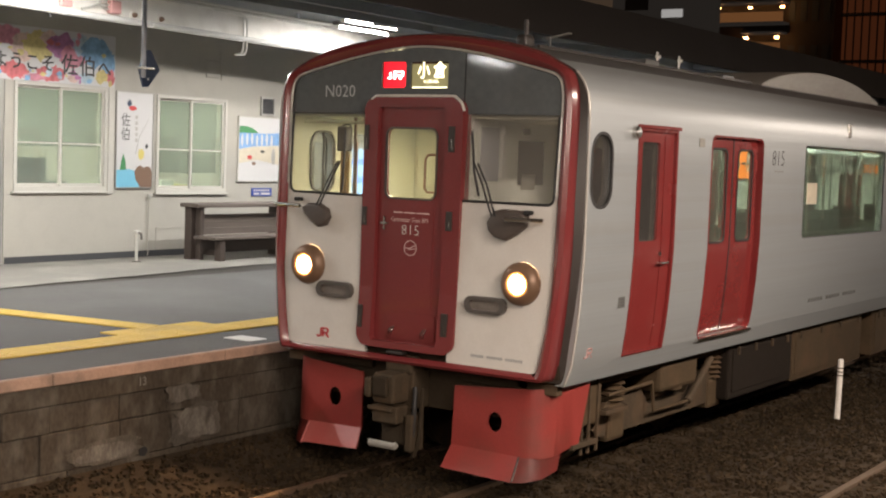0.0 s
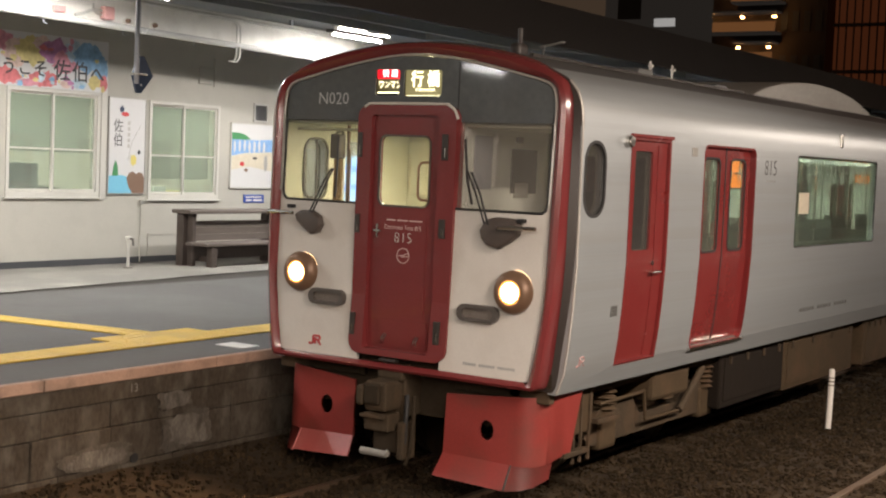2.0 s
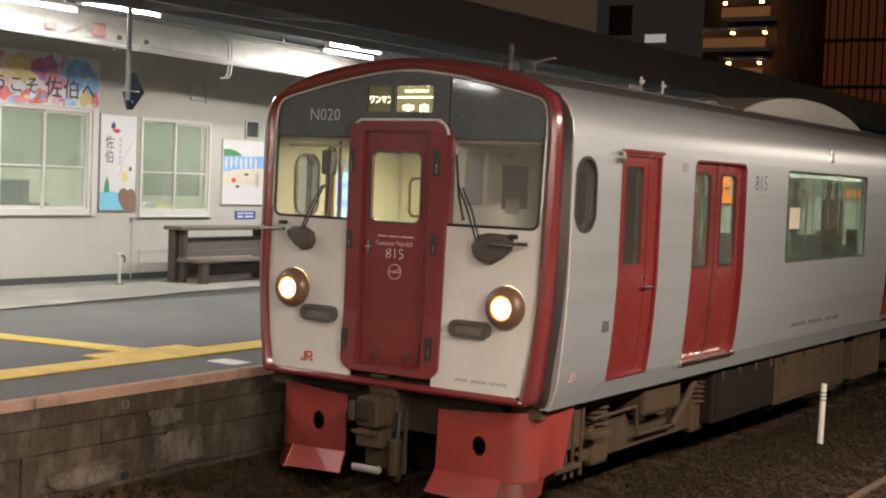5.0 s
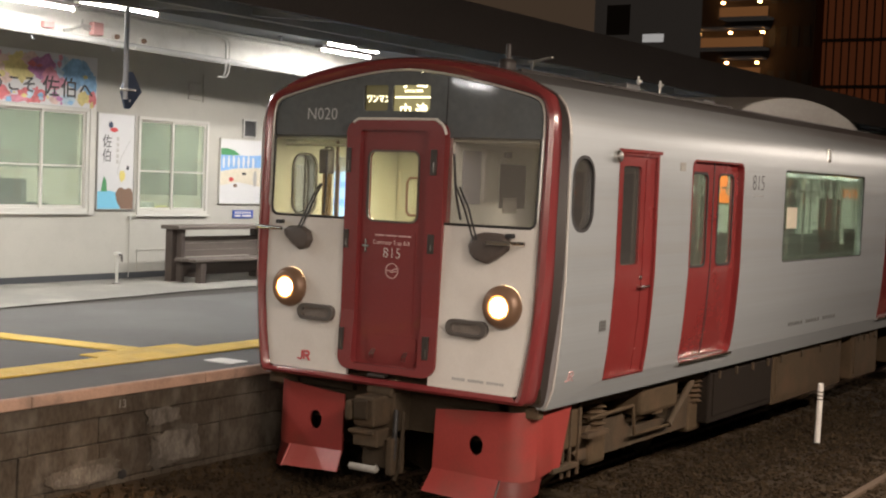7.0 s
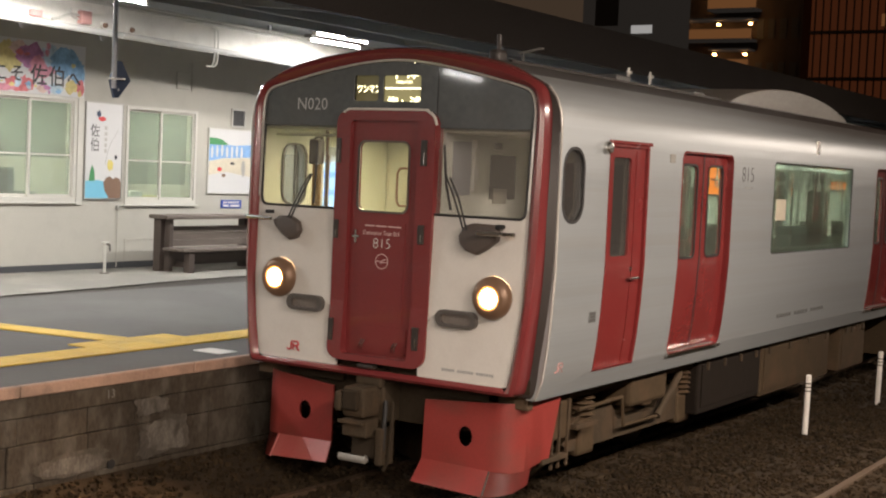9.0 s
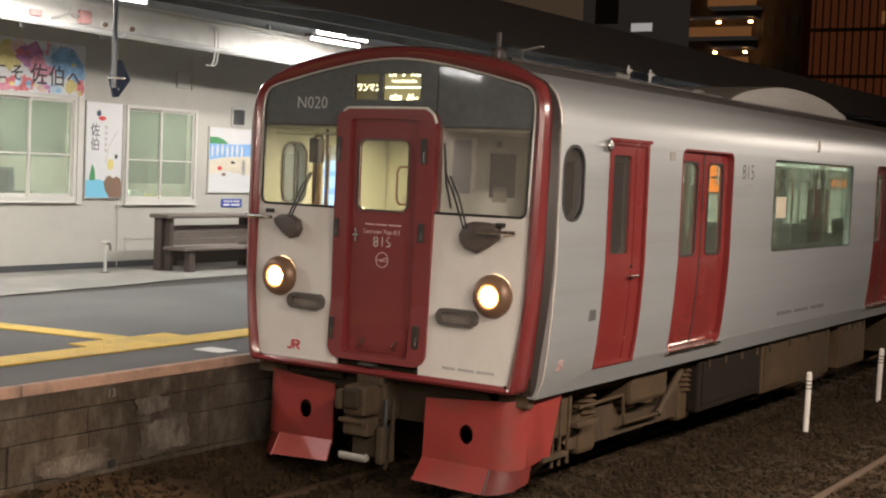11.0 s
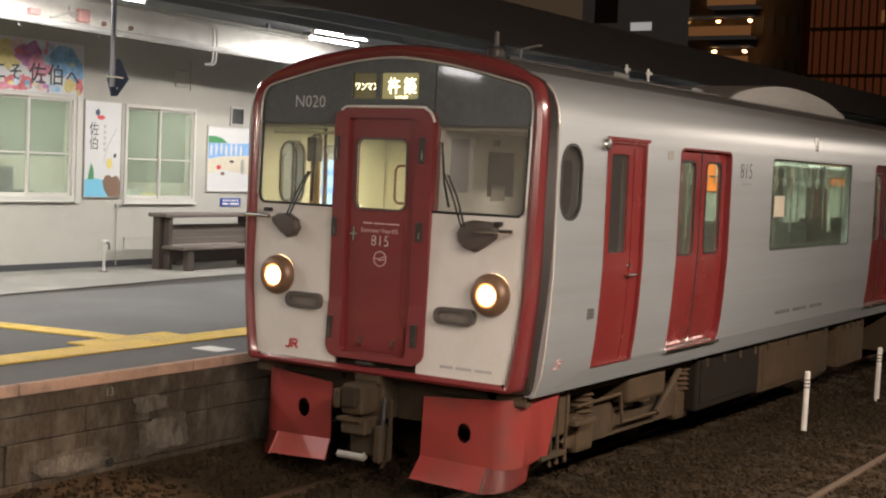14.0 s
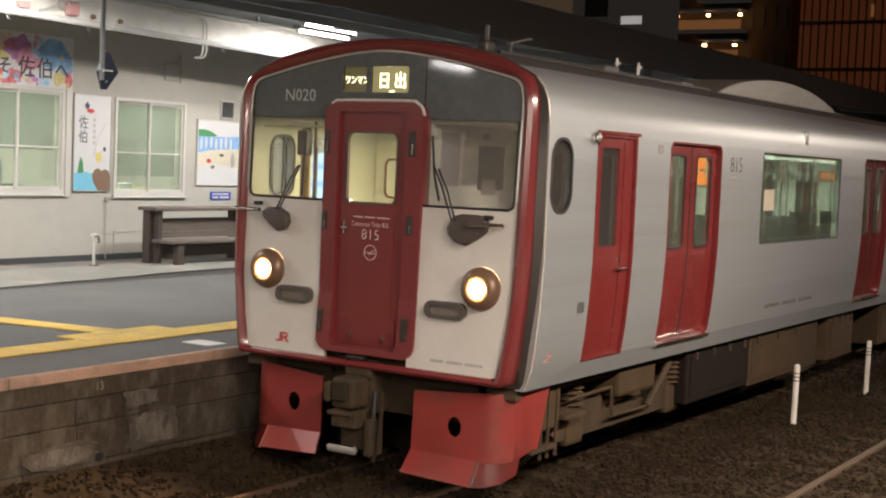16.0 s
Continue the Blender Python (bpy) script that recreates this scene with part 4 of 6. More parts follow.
def tube_fixture(x, y, z, roof, half, label, group, lit=G_TUBE):
    t = thing("tube_light", label, "ceiling light", (x, y, z), group)
    part("tray", bx(-0.075, 0.075, -half - 0.04, half + 0.04, 0.035, 0.085, 0.01), M_TAIL, t)
    part("tube", cyl((0, -half, 0.012), (0, half, 0.012), 0.019, 10), lit, t)
    for s in (-1, 1):
        part("hanger", bx(-0.012, 0.012, s * half * 0.7 - 0.012, s * half * 0.7 + 0.012, 0.085, roof - z), M_PIPE, t)
        part("socket", bx(-0.03, 0.03, s * (half + 0.005) - 0.02, s * (half + 0.005) + 0.02, -0.02, 0.04, 0.004), M_BEAM, t)
    return t


for tx, ty in PLATFORM_TUBES:
    tube_fixture(tx, ty, 4.51, 4.80 - 0.0977 * (tx + 8.05), 0.63, "white fluorescent tube light hung below the canopy", "platform tube lights")


def arrow_sign():
    t = thing("hanging_sign", "navy diamond sign board on a hanging steel pole", "sign", (-5.0, 1.85, 3.28))
    part("pole", cyl((0, 0, 0.10), (0, 0, 1.22), 0.028, 14), M_STEELPOLE, t)
    bm = plate([(0.105, 0.0), (0.28, 0.20), (0.14, 0.41), (0.075, 0.41), (-0.03, 0.20), (0.04, 0.0)], (), 0.03, lambda a, b, d: Vector((-0.062 + d, a, b)))
    part("board", bm, M_NAVY, t)
    part("bracket", bx(-0.04, 0.07, -0.05, 0.10, 0.19, 0.215, 0.004), M_CHROME, t)
    part("emblem", lathe([(0.0, 0), (0.014, 0), (0.0, 0.002)], (-0.031, 0.10, 0.09), (1, 0, 0), 12), M_PAPER, t)


arrow_sign()


# ---- the train ----
LEAN = 0.039
SIDE = [(0.93, 1.368), (1.09, 1.425), (1.30, 1.453), (1.55, 1.474), (1.90, 1.4925), (2.90, 1.4925), (3.05, 1.486), (3.12, 1.478)]
ROOF = [(1.478, 3.12), (1.44, 3.22), (1.37, 3.29), (1.285, 3.338), (1.19, 3.384), (1.09, 3.425), (0.89, 3.485), (0.63, 3.535), (0.32, 3.577), (0.0, 3.59)]
CUTS = [z for z, _ in SIDE[1:-2]] + [1.19, 1.42, 1.72]
CAR_END = 19.6
SHOULDER = 2.955


def side_x(z):
    for (z0, x0), (z1, x1) in zip(SIDE, SIDE[1:]):
        if z <= z1:
            return x0 + (x1 - x0) * max(0, (z - z0) / (z1 - z0))
    return SIDE[-1][1]


def on_side(s, shift=0.0):
    return lambda y, z, d: Vector((s * (side_x(z) - shift - d), y, z))


def on_front(shift=0.0):
    return lambda x, z, d: Vector((x, LEAN * (z - 1.5) + shift + d, z))


def front_text(body, size, x, z, y, squeeze=1.0, bold=0.0):
    return text_bm(body, size, pose(x, y, z, 90 - math.degrees(LEAN), 0, 0), 0.0008, squeeze, bold=bold)


train = thing("commuter_train", "red, white and silver commuter train standing at the platform", "train")
DOORS = [2.442, 8.72, 15.0]
DOOR_W, DOOR_Z0, DOOR_Z1 = 1.22, 1.09, 2.885
WINS = [(4.85, 7.67), (11.10, 13.95), (17.3, 18.9)]


OVAL = {1: (0.205, 0.53, 2.838, 0.15), -1: (0.45, 0.755, 2.800, 0.11)}
CABWIN = {1: (1.09, 1.42), -1: (1.03, 1.46)}


def car_body():
    for s in (1, -1):
        holes = [rrect(OVAL[s][0], OVAL[s][1], 2.288, OVAL[s][2], OVAL[s][3], 8), rrect(0.987, 1.69, 1.085, 2.895, 0.015, 2)]
        holes += [rrect(y, y + DOOR_W, DOOR_Z0, DOOR_Z1, 0.07, 4) for y in DOORS]
        holes += [rrect(a, b, 1.915, 2.87, 0.05, 4) for a, b in WINS]
        bm = plate([(0.13, 0.93), (CAR_END, 0.93), (CAR_END, SHOULDER), (0.13, SHOULDER)], holes, 0.07, on_side(s), CUTS)
        part("body_side", bm, M_SILVER, train, "brushed silver body side", smooth=True)
    bm = bmesh.new()
    half = [(1.4925, SHOULDER), (1.4915, 2.995), (1.4885, 3.035), (1.483, 3.08), (1.474, 3.125), (1.460, 3.17), (1.440, 3.212), (1.411, 3.254), (1.372, 3.292)] + ROOF[3:]
    full = half + [(-x, z) for x, z in half[-2::-1]]
    rows = []
    for y in [0.13] + [1 + i for i in range(19)] + [CAR_END]:
        rows.append([bm.verts.new((x, y, z)) for x, z in full])
    for a, b in zip(rows, rows[1:]):
        for i in range(len(full) - 1):
            bm.faces.new((a[i], b[i], b[i + 1], a[i + 1]))
    bmesh.ops.recalc_face_normals(bm, faces=bm.faces[:])
    for f in bm.faces:
        # silver shoulders, darker crown: the fall-off of light is put into the colour
        f.material_index = 1 if abs(f.calc_center_median().x) > 1.18 else 0
    part("roof", bm, [M_ROOF, M_SILVER], train, "curved silver roof with the crown darkened for shade", smooth=True)
    part("rear_wall", bx(-1.40, 1.40, CAR_END - 0.06, CAR_END - 0.01, 0.95, 3.3), M_SILVER, train)
    bm = bx(-1.34, 1.34, 0.10, CAR_END - 0.07, 0.98, 1.085)
    part("underframe", bx(-1.26, 1.26, 0.25, CAR_END - 0.1, 0.90, 0.975, bm=bm), M_CHASSIS, train)
    part("floor", bx(-1.40, 1.40, 0.16, CAR_END - 0.08, 1.087, 1.10), M_CABFLOOR, train)
    bm = bx(-1.44, 1.44, 2.08, CAR_END - 0.08, 3.06, 3.085)
    part("saloon_ceiling", bm, M_LINING, train)
    bm = bx(-1.40, 1.40, 0.16, 2.02, 2.93, 2.95)
    part("cab_ceiling", bm, M_CAB, train)


car_body()


EMBLEM = [[(0.0, 0.012), (0.012, 0.003), (0.032, 0.004), (0.042, 0.016), (0.043, 0.066), (0.052, 0.072), (0.105, 0.072), (0.116, 0.062), (0.116, 0.048), (0.106, 0.038), (0.064, 0.036)],
          [(0.064, 0.058), (0.064, 0.002)], [(0.092, 0.036), (0.120, 0.004), (0.128, 0.004)]]


def front():
    outer = [(1.26, 0.955), (1.315, 1.02), (1.355, 1.31), (1.400, 1.73), (1.420, 2.15), (1.420, 2.80), (1.414, 3.08), (1.388, 3.21), (1.34, 3.295), (1.22, 3.365), (1.09, 3.43), (0.89, 3.488),
             (0.63, 3.537), (0.30, 3.577), (0.0, 3.59)]
    inner = [(1.165, 1.022), (1.207, 1.03), (1.256, 1.30), (1.297, 1.64), (1.302, 2.0), (1.31, 2.80), (1.312, 3.06), (1.30, 3.18), (1.27, 3.245), (1.20, 3.287), (0.98, 3.343), (0.80, 3.385), (0.58, 3.43),
             (0.28, 3.478), (0.0, 3.497)]
    both_o = curve_through(outer + [(-x, z) for x, z in outer[-2::-1]])
    both_i = curve_through(inner + [(-x, z) for x, z in inner[-2::-1]])
    # rounded red surround, from the face round to the dark joint
    def back(z):
        return 0.072 * max(0.0, min(1.0, (2.3 - z) / 1.1))
    layers = [(0.0, 0.004, "i"), (0.12, -0.020, ""), (0.5, -0.040, ""), (0.82, -0.022, ""), (1.0, 0.025, ""), (1.015, 0.062, "")]
    bm = bmesh.new()
    rows = []
    for f, y, _ in layers:
        rows.append([bm.verts.new((i[0] + (o[0] - i[0]) * f, LEAN * (i[1] + (o[1] - i[1]) * f - 1.5) + y + (back(o[1]) if f > 0.9 else 0.0), i[1] + (o[1] - i[1]) * f))
                     for i, o in zip(both_i, both_o)])
    n = len(both_o)
    for a, b in zip(rows, rows[1:]):
        for k in range(n):
            j = (k + 1) % n
            bm.faces.new((a[k], a[j], b[j], b[k]))
    bmesh.ops.recalc_face_normals(bm, faces=bm.faces[:])
    part("front_surround", bm, M_RED, train, "glossy dark red front surround", smooth=True)
    # dark joint back to the body
    bm = bmesh.new()
    crown = {3.21: 1.442, 3.295: 1.371, 3.365: 1.236}
    body = [(min(1.4925, x + 0.0725) if z < 3.15 else crown.get(z, x + 0.004), z) for x, z in outer]
    body[0] = (1.352, 0.94)
    both_b = curve_through(body + [(-x, z) for x, z in body[-2::-1]])
    a = [bm.verts.new((x * 1.003, LEAN * (z - 1.5) + 0.055 + back(z), z)) for x, z in both_o]
    b = [bm.verts.new((x, 0.135, z)) for x, z in both_b]
    for k in range(n):
        j = (k + 1) % n
        bm.faces.new((a[k], a[j], b[j], b[k]))
    bmesh.ops.recalc_face_normals(bm, faces=bm.faces[:])
    part("front_joint", bm, M_DGREY, train, "dark grey joint band", smooth=True)
    for s in (1, -1):
        pts = [(s * (side_x(z) + 0.002), 0.135, z) for z in (0.94, 1.09, 1.3, 1.55, 1.9, 2.4, 2.9)]
        pts += [(s * x, 0.137, z) for x, z in ((1.4915, 2.995), (1.483, 3.08), (1.474, 3.125), (1.440, 3.212), (1.372, 3.292))]
        part("edge_strip", pipe(pts, 0.011, 6), M_PIPE, train, "thin bright edge strip")
    # face below the windscreens
    for s in (1, -1):
        pts2 = [(s * x, z) for x, z in [(0.40, 1.022), (1.165, 1.022), (1.207, 1.03), (1.256, 1.30), (1.297, 1.64), (1.302, 2.0), (1.305, 2.36), (1.287, 2.36), (1.275, 2.31),
                                         (1.235, 2.285), (0.50, 2.285), (0.40, 2.285)]]
        eye = [(s * 1.035 + 0.014 + 0.13 * math.cos(2 * math.pi * q / 24), 1.69 + 0.13 * math.sin(2 * math.pi * q / 24)) for q in range(24)]
        part("front_panel", plate(pts2, [eye], 0.03, on_front(0.004)), M_WHITE, train, "cream white front panel")
    # pale piping that follows the arch
    path = [(1.30, 2.36), (1.306, 2.8), (1.308, 3.06), (1.295, 3.175), (1.265, 3.237), (1.197, 3.277), (0.978, 3.333), (0.798, 3.375), (0.578, 3.42), (0.28, 3.468), (0.0, 3.487)]
    path = curve_through(path + [(-x, z) for x, z in path[-2::-1]])
    part("arch_piping", pipe([(x, LEAN * (z - 1.5) - 0.004, z) for x, z in path], 0.010, 6), M_PIPE, train, "pale piping round the windscreen")
    # black header glass with two sign openings
    top = [(1.285, 2.958), (1.292, 3.06), (1.28, 3.165), (1.25, 3.225), (1.19, 3.262), (0.975, 3.32), (0.795, 3.362), (0.575, 3.407), (0.28, 3.455), (0.0, 3.474)]
    top = curve_through(top + [(-x, z) for x, z in top[-2::-1]])
    part("header_glass", plate(top, [rrect(-0.378, -0.140, 3.163, 3.368, 0.02, 3), rrect(-0.096, 0.268, 3.161, 3.366, 0.02, 3)], 0.012,
                               lambda x, z, d: Vector((x, 0.0665 + 0.012 * (z - 2.96) + d, z))), M_BLACKGLASS, train,
         "glossy black glass header")
    part("header_seam", plate([(0.427, 2.96), (0.435, 2.96), (0.435, 3.425), (0.427, 3.425)], (), 0.004, lambda x, z, d: Vector((x, 0.0635 + 0.012 * (z - 2.96) + d, z))), M_RUBBER, train)
    # windscreens
    for s, m, lab in ((-1, M_GLASS, "clear windscreen of the lit cab"), (1, M_GLASS_D, "smoky windscreen")):
        pts = [(0.40, 2.275), (1.24, 2.275), (1.285, 2.31), (1.295, 2.36), (1.296, 2.956), (0.40, 2.956)]
        g = part("windscreen", plate([(s * x, z) for x, z in pts], (), 0.006, on_front(0.014)), m, train, lab)
        g.visible_shadow = False
        seal = [(0.44, 2.288), (1.235, 2.290), (1.268, 2.312), (1.28, 2.36), (1.285, 2.80), (1.285, 2.95)]
        part("rubber_seal", pipe([(s * x, LEAN * (z - 1.5) + 0.004, z) for x, z in seal], 0.011, 6), M_RUBBER, train)
    # lettering and emblems
    part("unit_number", text_bm("N020", 0.142, pose(-0.80, 0.066, 3.130, 89.3, 0, 0), 0.0008, thin=0.0008), M_NUMBER, train, "pale grey unit number N020")
    for pts in EMBLEM:
        part("emblem", pipe([(-0.908 + x, LEAN * (1.095 + z - 1.5) + 0.003, 1.095 + z) for x, z in pts], 0.0085, 6), M_LOGO, train)
    for k, (a, b) in enumerate(((0.625, 0.745), (0.77, 0.915), (0.94, 1.095))):
        n = 6 if k == 0 else 7
        for q in range(n):
            c = a + (b - a) * q / n
            part("maker_writing_bar", bx(c, c + 0.013, -0.0135, -0.008, 1.092, 1.114), M_TXT_G, train)


front()


def gangway_door():
    # red surround with the emergency door set into it
    o = rrect(-0.483, 0.468, 1.075, 3.085, 0.11, 8)
    i = rrect(-0.345, 0.305, 1.125, 3.005, 0.035, 4)
    bm = plate(o, [i], 0.12, lambda x, z, d: Vector((x, -0.004 - 0.075 * max(0.0, 1.55 - z) + d, z)), (1.35, 1.55))
    fr = part("door_surround", bm, M_RED, train, "dark red gangway door surround")
    cap = curve_through([(-0.42, 3.065), (-0.38, 3.085), (-0.31, 3.094), (0.32, 3.094), (0.39, 3.082), (0.445, 3.045), (0.474, 2.98)])
    part("door_top_strip", pipe([(x, 0.004, z) for x, z in cap], 0.012, 6), M_WHITE, train, "pale strip over the door")
    win = rrect(-0.302, 0.178, 2.285, 2.838, 0.06, 5)
    bm = plate([(-0.38, 1.12), (0.28, 1.12), (0.28, 3.01), (-0.38, 3.01)], [win], 0.03, lambda x, z, d: Vector((x, 0.035 + d, z)))
    door = part("gangway_door", bm, M_RED, train, "dark red gangway door with window")
    door.location = (0.03, 0.0, 0)
    ring = plate(rrect(-0.314, 0.190, 2.273, 2.850, 0.07, 5), [rrect(-0.298, 0.174, 2.289, 2.834, 0.056, 5)], 0.012, lambda x, z, d: Vector((x, 0.026 + d, z)))
    part("window_rubber", ring, M_COVER, door)
    part("pane", bx(-0.300, 0.176, 0.045, 0.050, 2.287, 2.836), M_GLASS, door).visible_shadow = False
    part("handrail", pipe([(0.175, 0.036, 2.34), (0.12, 0.005, 2.34), (0.10, -0.005, 2.37), (0.10, -0.005, 2.60), (0.12, 0.005, 2.635), (0.175, 0.036, 2.635)], 0.010), M_BROWN, door)
    part("raised_panel", plate(rrect(-0.25, 0.22, 1.15, 1.37, 0.03, 3), (), 0.012, lambda x, z, d: Vector((x, 0.024 + d, z))), M_RED, door)
    part("rib", bx(0.16, 0.172, 0.030, 0.036, 1.40, 2.2), M_RED, door)
    part("latch", bx(-0.335, -0.265, 0.010, 0.034, 2.068, 2.085, 0.004), M_CHROME, door, "steel door latch")
    part("latch", bx(-0.308, -0.292, 0.012, 0.034, 2.022, 2.132, 0.004), M_CHROME, door, "steel door latch")
    for x in (-0.215, -0.19, 0.10, 0.125):
        part("hook", pipe([(x, 0.012, 1.175), (x + 0.012, -0.004, 1.215), (x + 0.026, 0.010, 1.255)], 0.006, 6), M_CHROME, door, "small steel hook")
    part("series_number", text_bm("815", 0.122, pose(-0.050, 0.0335, 2.026, 90, 0, 0), 0.0004, 1.0, thin=0.0030), M_TXT_W, door, "white number 815")
    part("series_name", text_bm("Commuter Train 815", 0.052, pose(-0.060, 0.0335, 2.110, 90, 0, 0), 0.0004, 0.80), M_TXT_PALE, door, "small pale words Commuter Train 815")
    for k, (a, b) in enumerate(((-0.22, -0.13), (-0.115, -0.01), (0.005, 0.13))):
        part("writing_bar", bx(a, b, 0.033, 0.0345, 2.163, 2.173), M_TXT_PALE, door)
    part("round_mark", lathe([(0.058, 0), (0.062, 0), (0.062, 0.003), (0.056, 0.003), (0.056, 0)], (-0.045, 0.0345, 1.888), (0, -1, 0), 28), M_TXT_PALE, door)
    for p in ([(-0.095, 0.033, 1.888), (-0.05, 0.033, 1.886), (-0.02, 0.033, 1.903), (0.003, 0.033, 1.906)], [(-0.06, 0.033, 1.875), (-0.03, 0.033, 1.881), (0.003, 0.033, 1.883)]):
        part("round_mark", pipe(p, 0.004, 6), M_TXT_PALE, door)
    # catches along both posts of the surround
    for x0, x1 in ((-0.476, -0.430), (0.345, 0.402)):
        for z, h in ((2.66, 0.20), (1.22, 0.18), (2.05, 0.15)):
            y = -0.004 - 0.075 * max(0.0, 1.5 - z)
            part("catch_plate", bx(x0, x1, y - 0.010, y + 0.02, z, z + h, 0.004), M_DGREY, fr, "dark catch plate")
            part("catch_pin", bx((x0 + x1) / 2 + 0.004, (x0 + x1) / 2 + 0.012, y - 0.016, y - 0.005, z + 0.02, z + h * 0.5, 0.002), M_CHROME, fr)
    part("coupling_step", bx(-0.16, 0.0, -0.05, 0.02, 1.035, 1.06, 0.006), M_DGREY, train)


gangway_door()


def lamps():
    for s in (-1, 1):
        y = LEAN * (1.69 - 1.5)
        h = part("headlamp", lathe([(0.160, 0.0), (0.166, 0.025), (0.164, 0.045), (0.150, 0.070), (0.128, 0.088), (0.104, 0.096), (0.094, 0.094), (0.090, 0.080)], (s * 1.035 + 0.014, y + 0.006, 1.690), (0, -1, 0), 36), M_HOUSING,
                 train, "round headlamp in a metal housing", smooth=True)
        part("lens", lathe([(0.074, 0.082), (0.070, 0.092), (0.045, 0.103), (0.0, 0.108)], (s * 1.035 + 0.014, y + 0.006, 1.690), (0, -1, 0), 28), M_HEAD, h, "glowing warm headlamp lens", smooth=True)
        # added ring, glows orange to stand for bloom at the lens edge
        part("bloom_ring", lathe([(0.073, 0.086), (0.082, 0.092), (0.092, 0.086), (0.091, 0.078)], (s * 1.035 + 0.014, y + 0.006, 1.690), (0, -1, 0), 28), M_BLOOM, h, "amber glowing ring added for the lamp's bloom", smooth=True)
        pl = lambda x, z, d, q=s: Vector((q * 0.736 + x, LEAN * (z - 1.5) - 0.042 + d, z))
        t = part("tail_lamp", plate(rrect(-0.175, 0.193, 1.436, 1.566, 0.063, 8), [rrect(-0.130, 0.148, 1.462, 1.538, 0.034, 6)], 0.05, pl), M_TAIL, train, "unlit tail lamp in a dark housing")
        part("lens", plate(rrect(-0.132, 0.150, 1.460, 1.540, 0.036, 6), (), 0.01, lambda x, z, d, q=s: Vector((q * 0.736 + x, LEAN * (z - 1.5) - 0.016 + d, z))), M_TAILGLASS, t)


lamps()


def wipers():
    for s, cx, cz in ((-1, -0.945, 2.125), (1, 0.915, 2.130)):
        if s < 0:
            pts = [(-1.10, 2.165), (-1.04, 2.20), (-0.93, 2.205), (-0.84, 2.16), (-0.815, 2.09), (-0.85, 2.025), (-0.92, 2.005), (-1.0, 2.05), (-1.08, 2.115)]
            rod = [(-1.10, -0.05, 2.175), (-1.375, -0.045, 2.178)]
            arms = [[(-0.905, -0.07, 2.19), (-0.80, -0.025, 2.45), (-0.745, 0.005, 2.56)], [(-0.875, -0.07, 2.19), (-0.775, -0.025, 2.44), (-0.725, 0.005, 2.56)]]
            blade = [(-0.705, 0.010, 2.32), (-0.70, 0.032, 2.82)]
            knob = (-1.15, 2.225)
        else:
            pts = [(0.73, 2.14), (0.78, 2.225), (0.86, 2.245), (1.02, 2.24), (1.075, 2.20), (1.07, 2.12), (0.98, 2.05), (0.90, 2.005), (0.80, 2.03), (0.745, 2.08)]
            rod = [(0.93, -0.085, 2.172), (1.25, -0.075, 2.178)]
            arms = [[(0.80, -0.07, 2.19), (0.685, -0.03, 2.42), (0.575, 0.005, 2.60)], [(0.83, -0.07, 2.19), (0.725, -0.03, 2.42), (0.615, 0.005, 2.58)]]
            blade = [(0.63, 0.012, 2.33), (0.575, 0.018, 2.52), (0.535, 0.030, 2.83)]
            knob = (1.09, 2.225)
        bm = plate(pts, (), 0.06, lambda x, z, d: Vector((x, LEAN * (z - 1.5) - 0.062 + d, z)))
        top = [f for f in bm.faces if f.normal.y < -0.9]
        rim = [e for e in bm.edges if len(e.link_faces) == 2 and (e.link_faces[0] in top) != (e.link_faces[1] in top)]
        bmesh.ops.bevel(bm, geom=rim, offset=0.022, segments=3, affect="EDGES", profile=0.5)
        w = part("wiper_cover", bm, M_COVER, train, "dark rounded wiper motor cover", smooth=True)
        part("handle_rod", cyl(rod[0], rod[1], 0.016, 10), M_CHROME, w, "steel rod")
        for a in arms:
            part("wiper_arm", pipe(a, 0.008, 6), M_RUBBER, w)
        part("wiper_blade", pipe(blade, 0.010, 6), M_RUBBER, w)
        part("nozzle", bx(knob[0] - 0.035, knob[0] + 0.03, -0.03, 0.02, knob[1] - 0.012, knob[1] + 0.02, 0.008), M_RUBBER, w)


wipers()


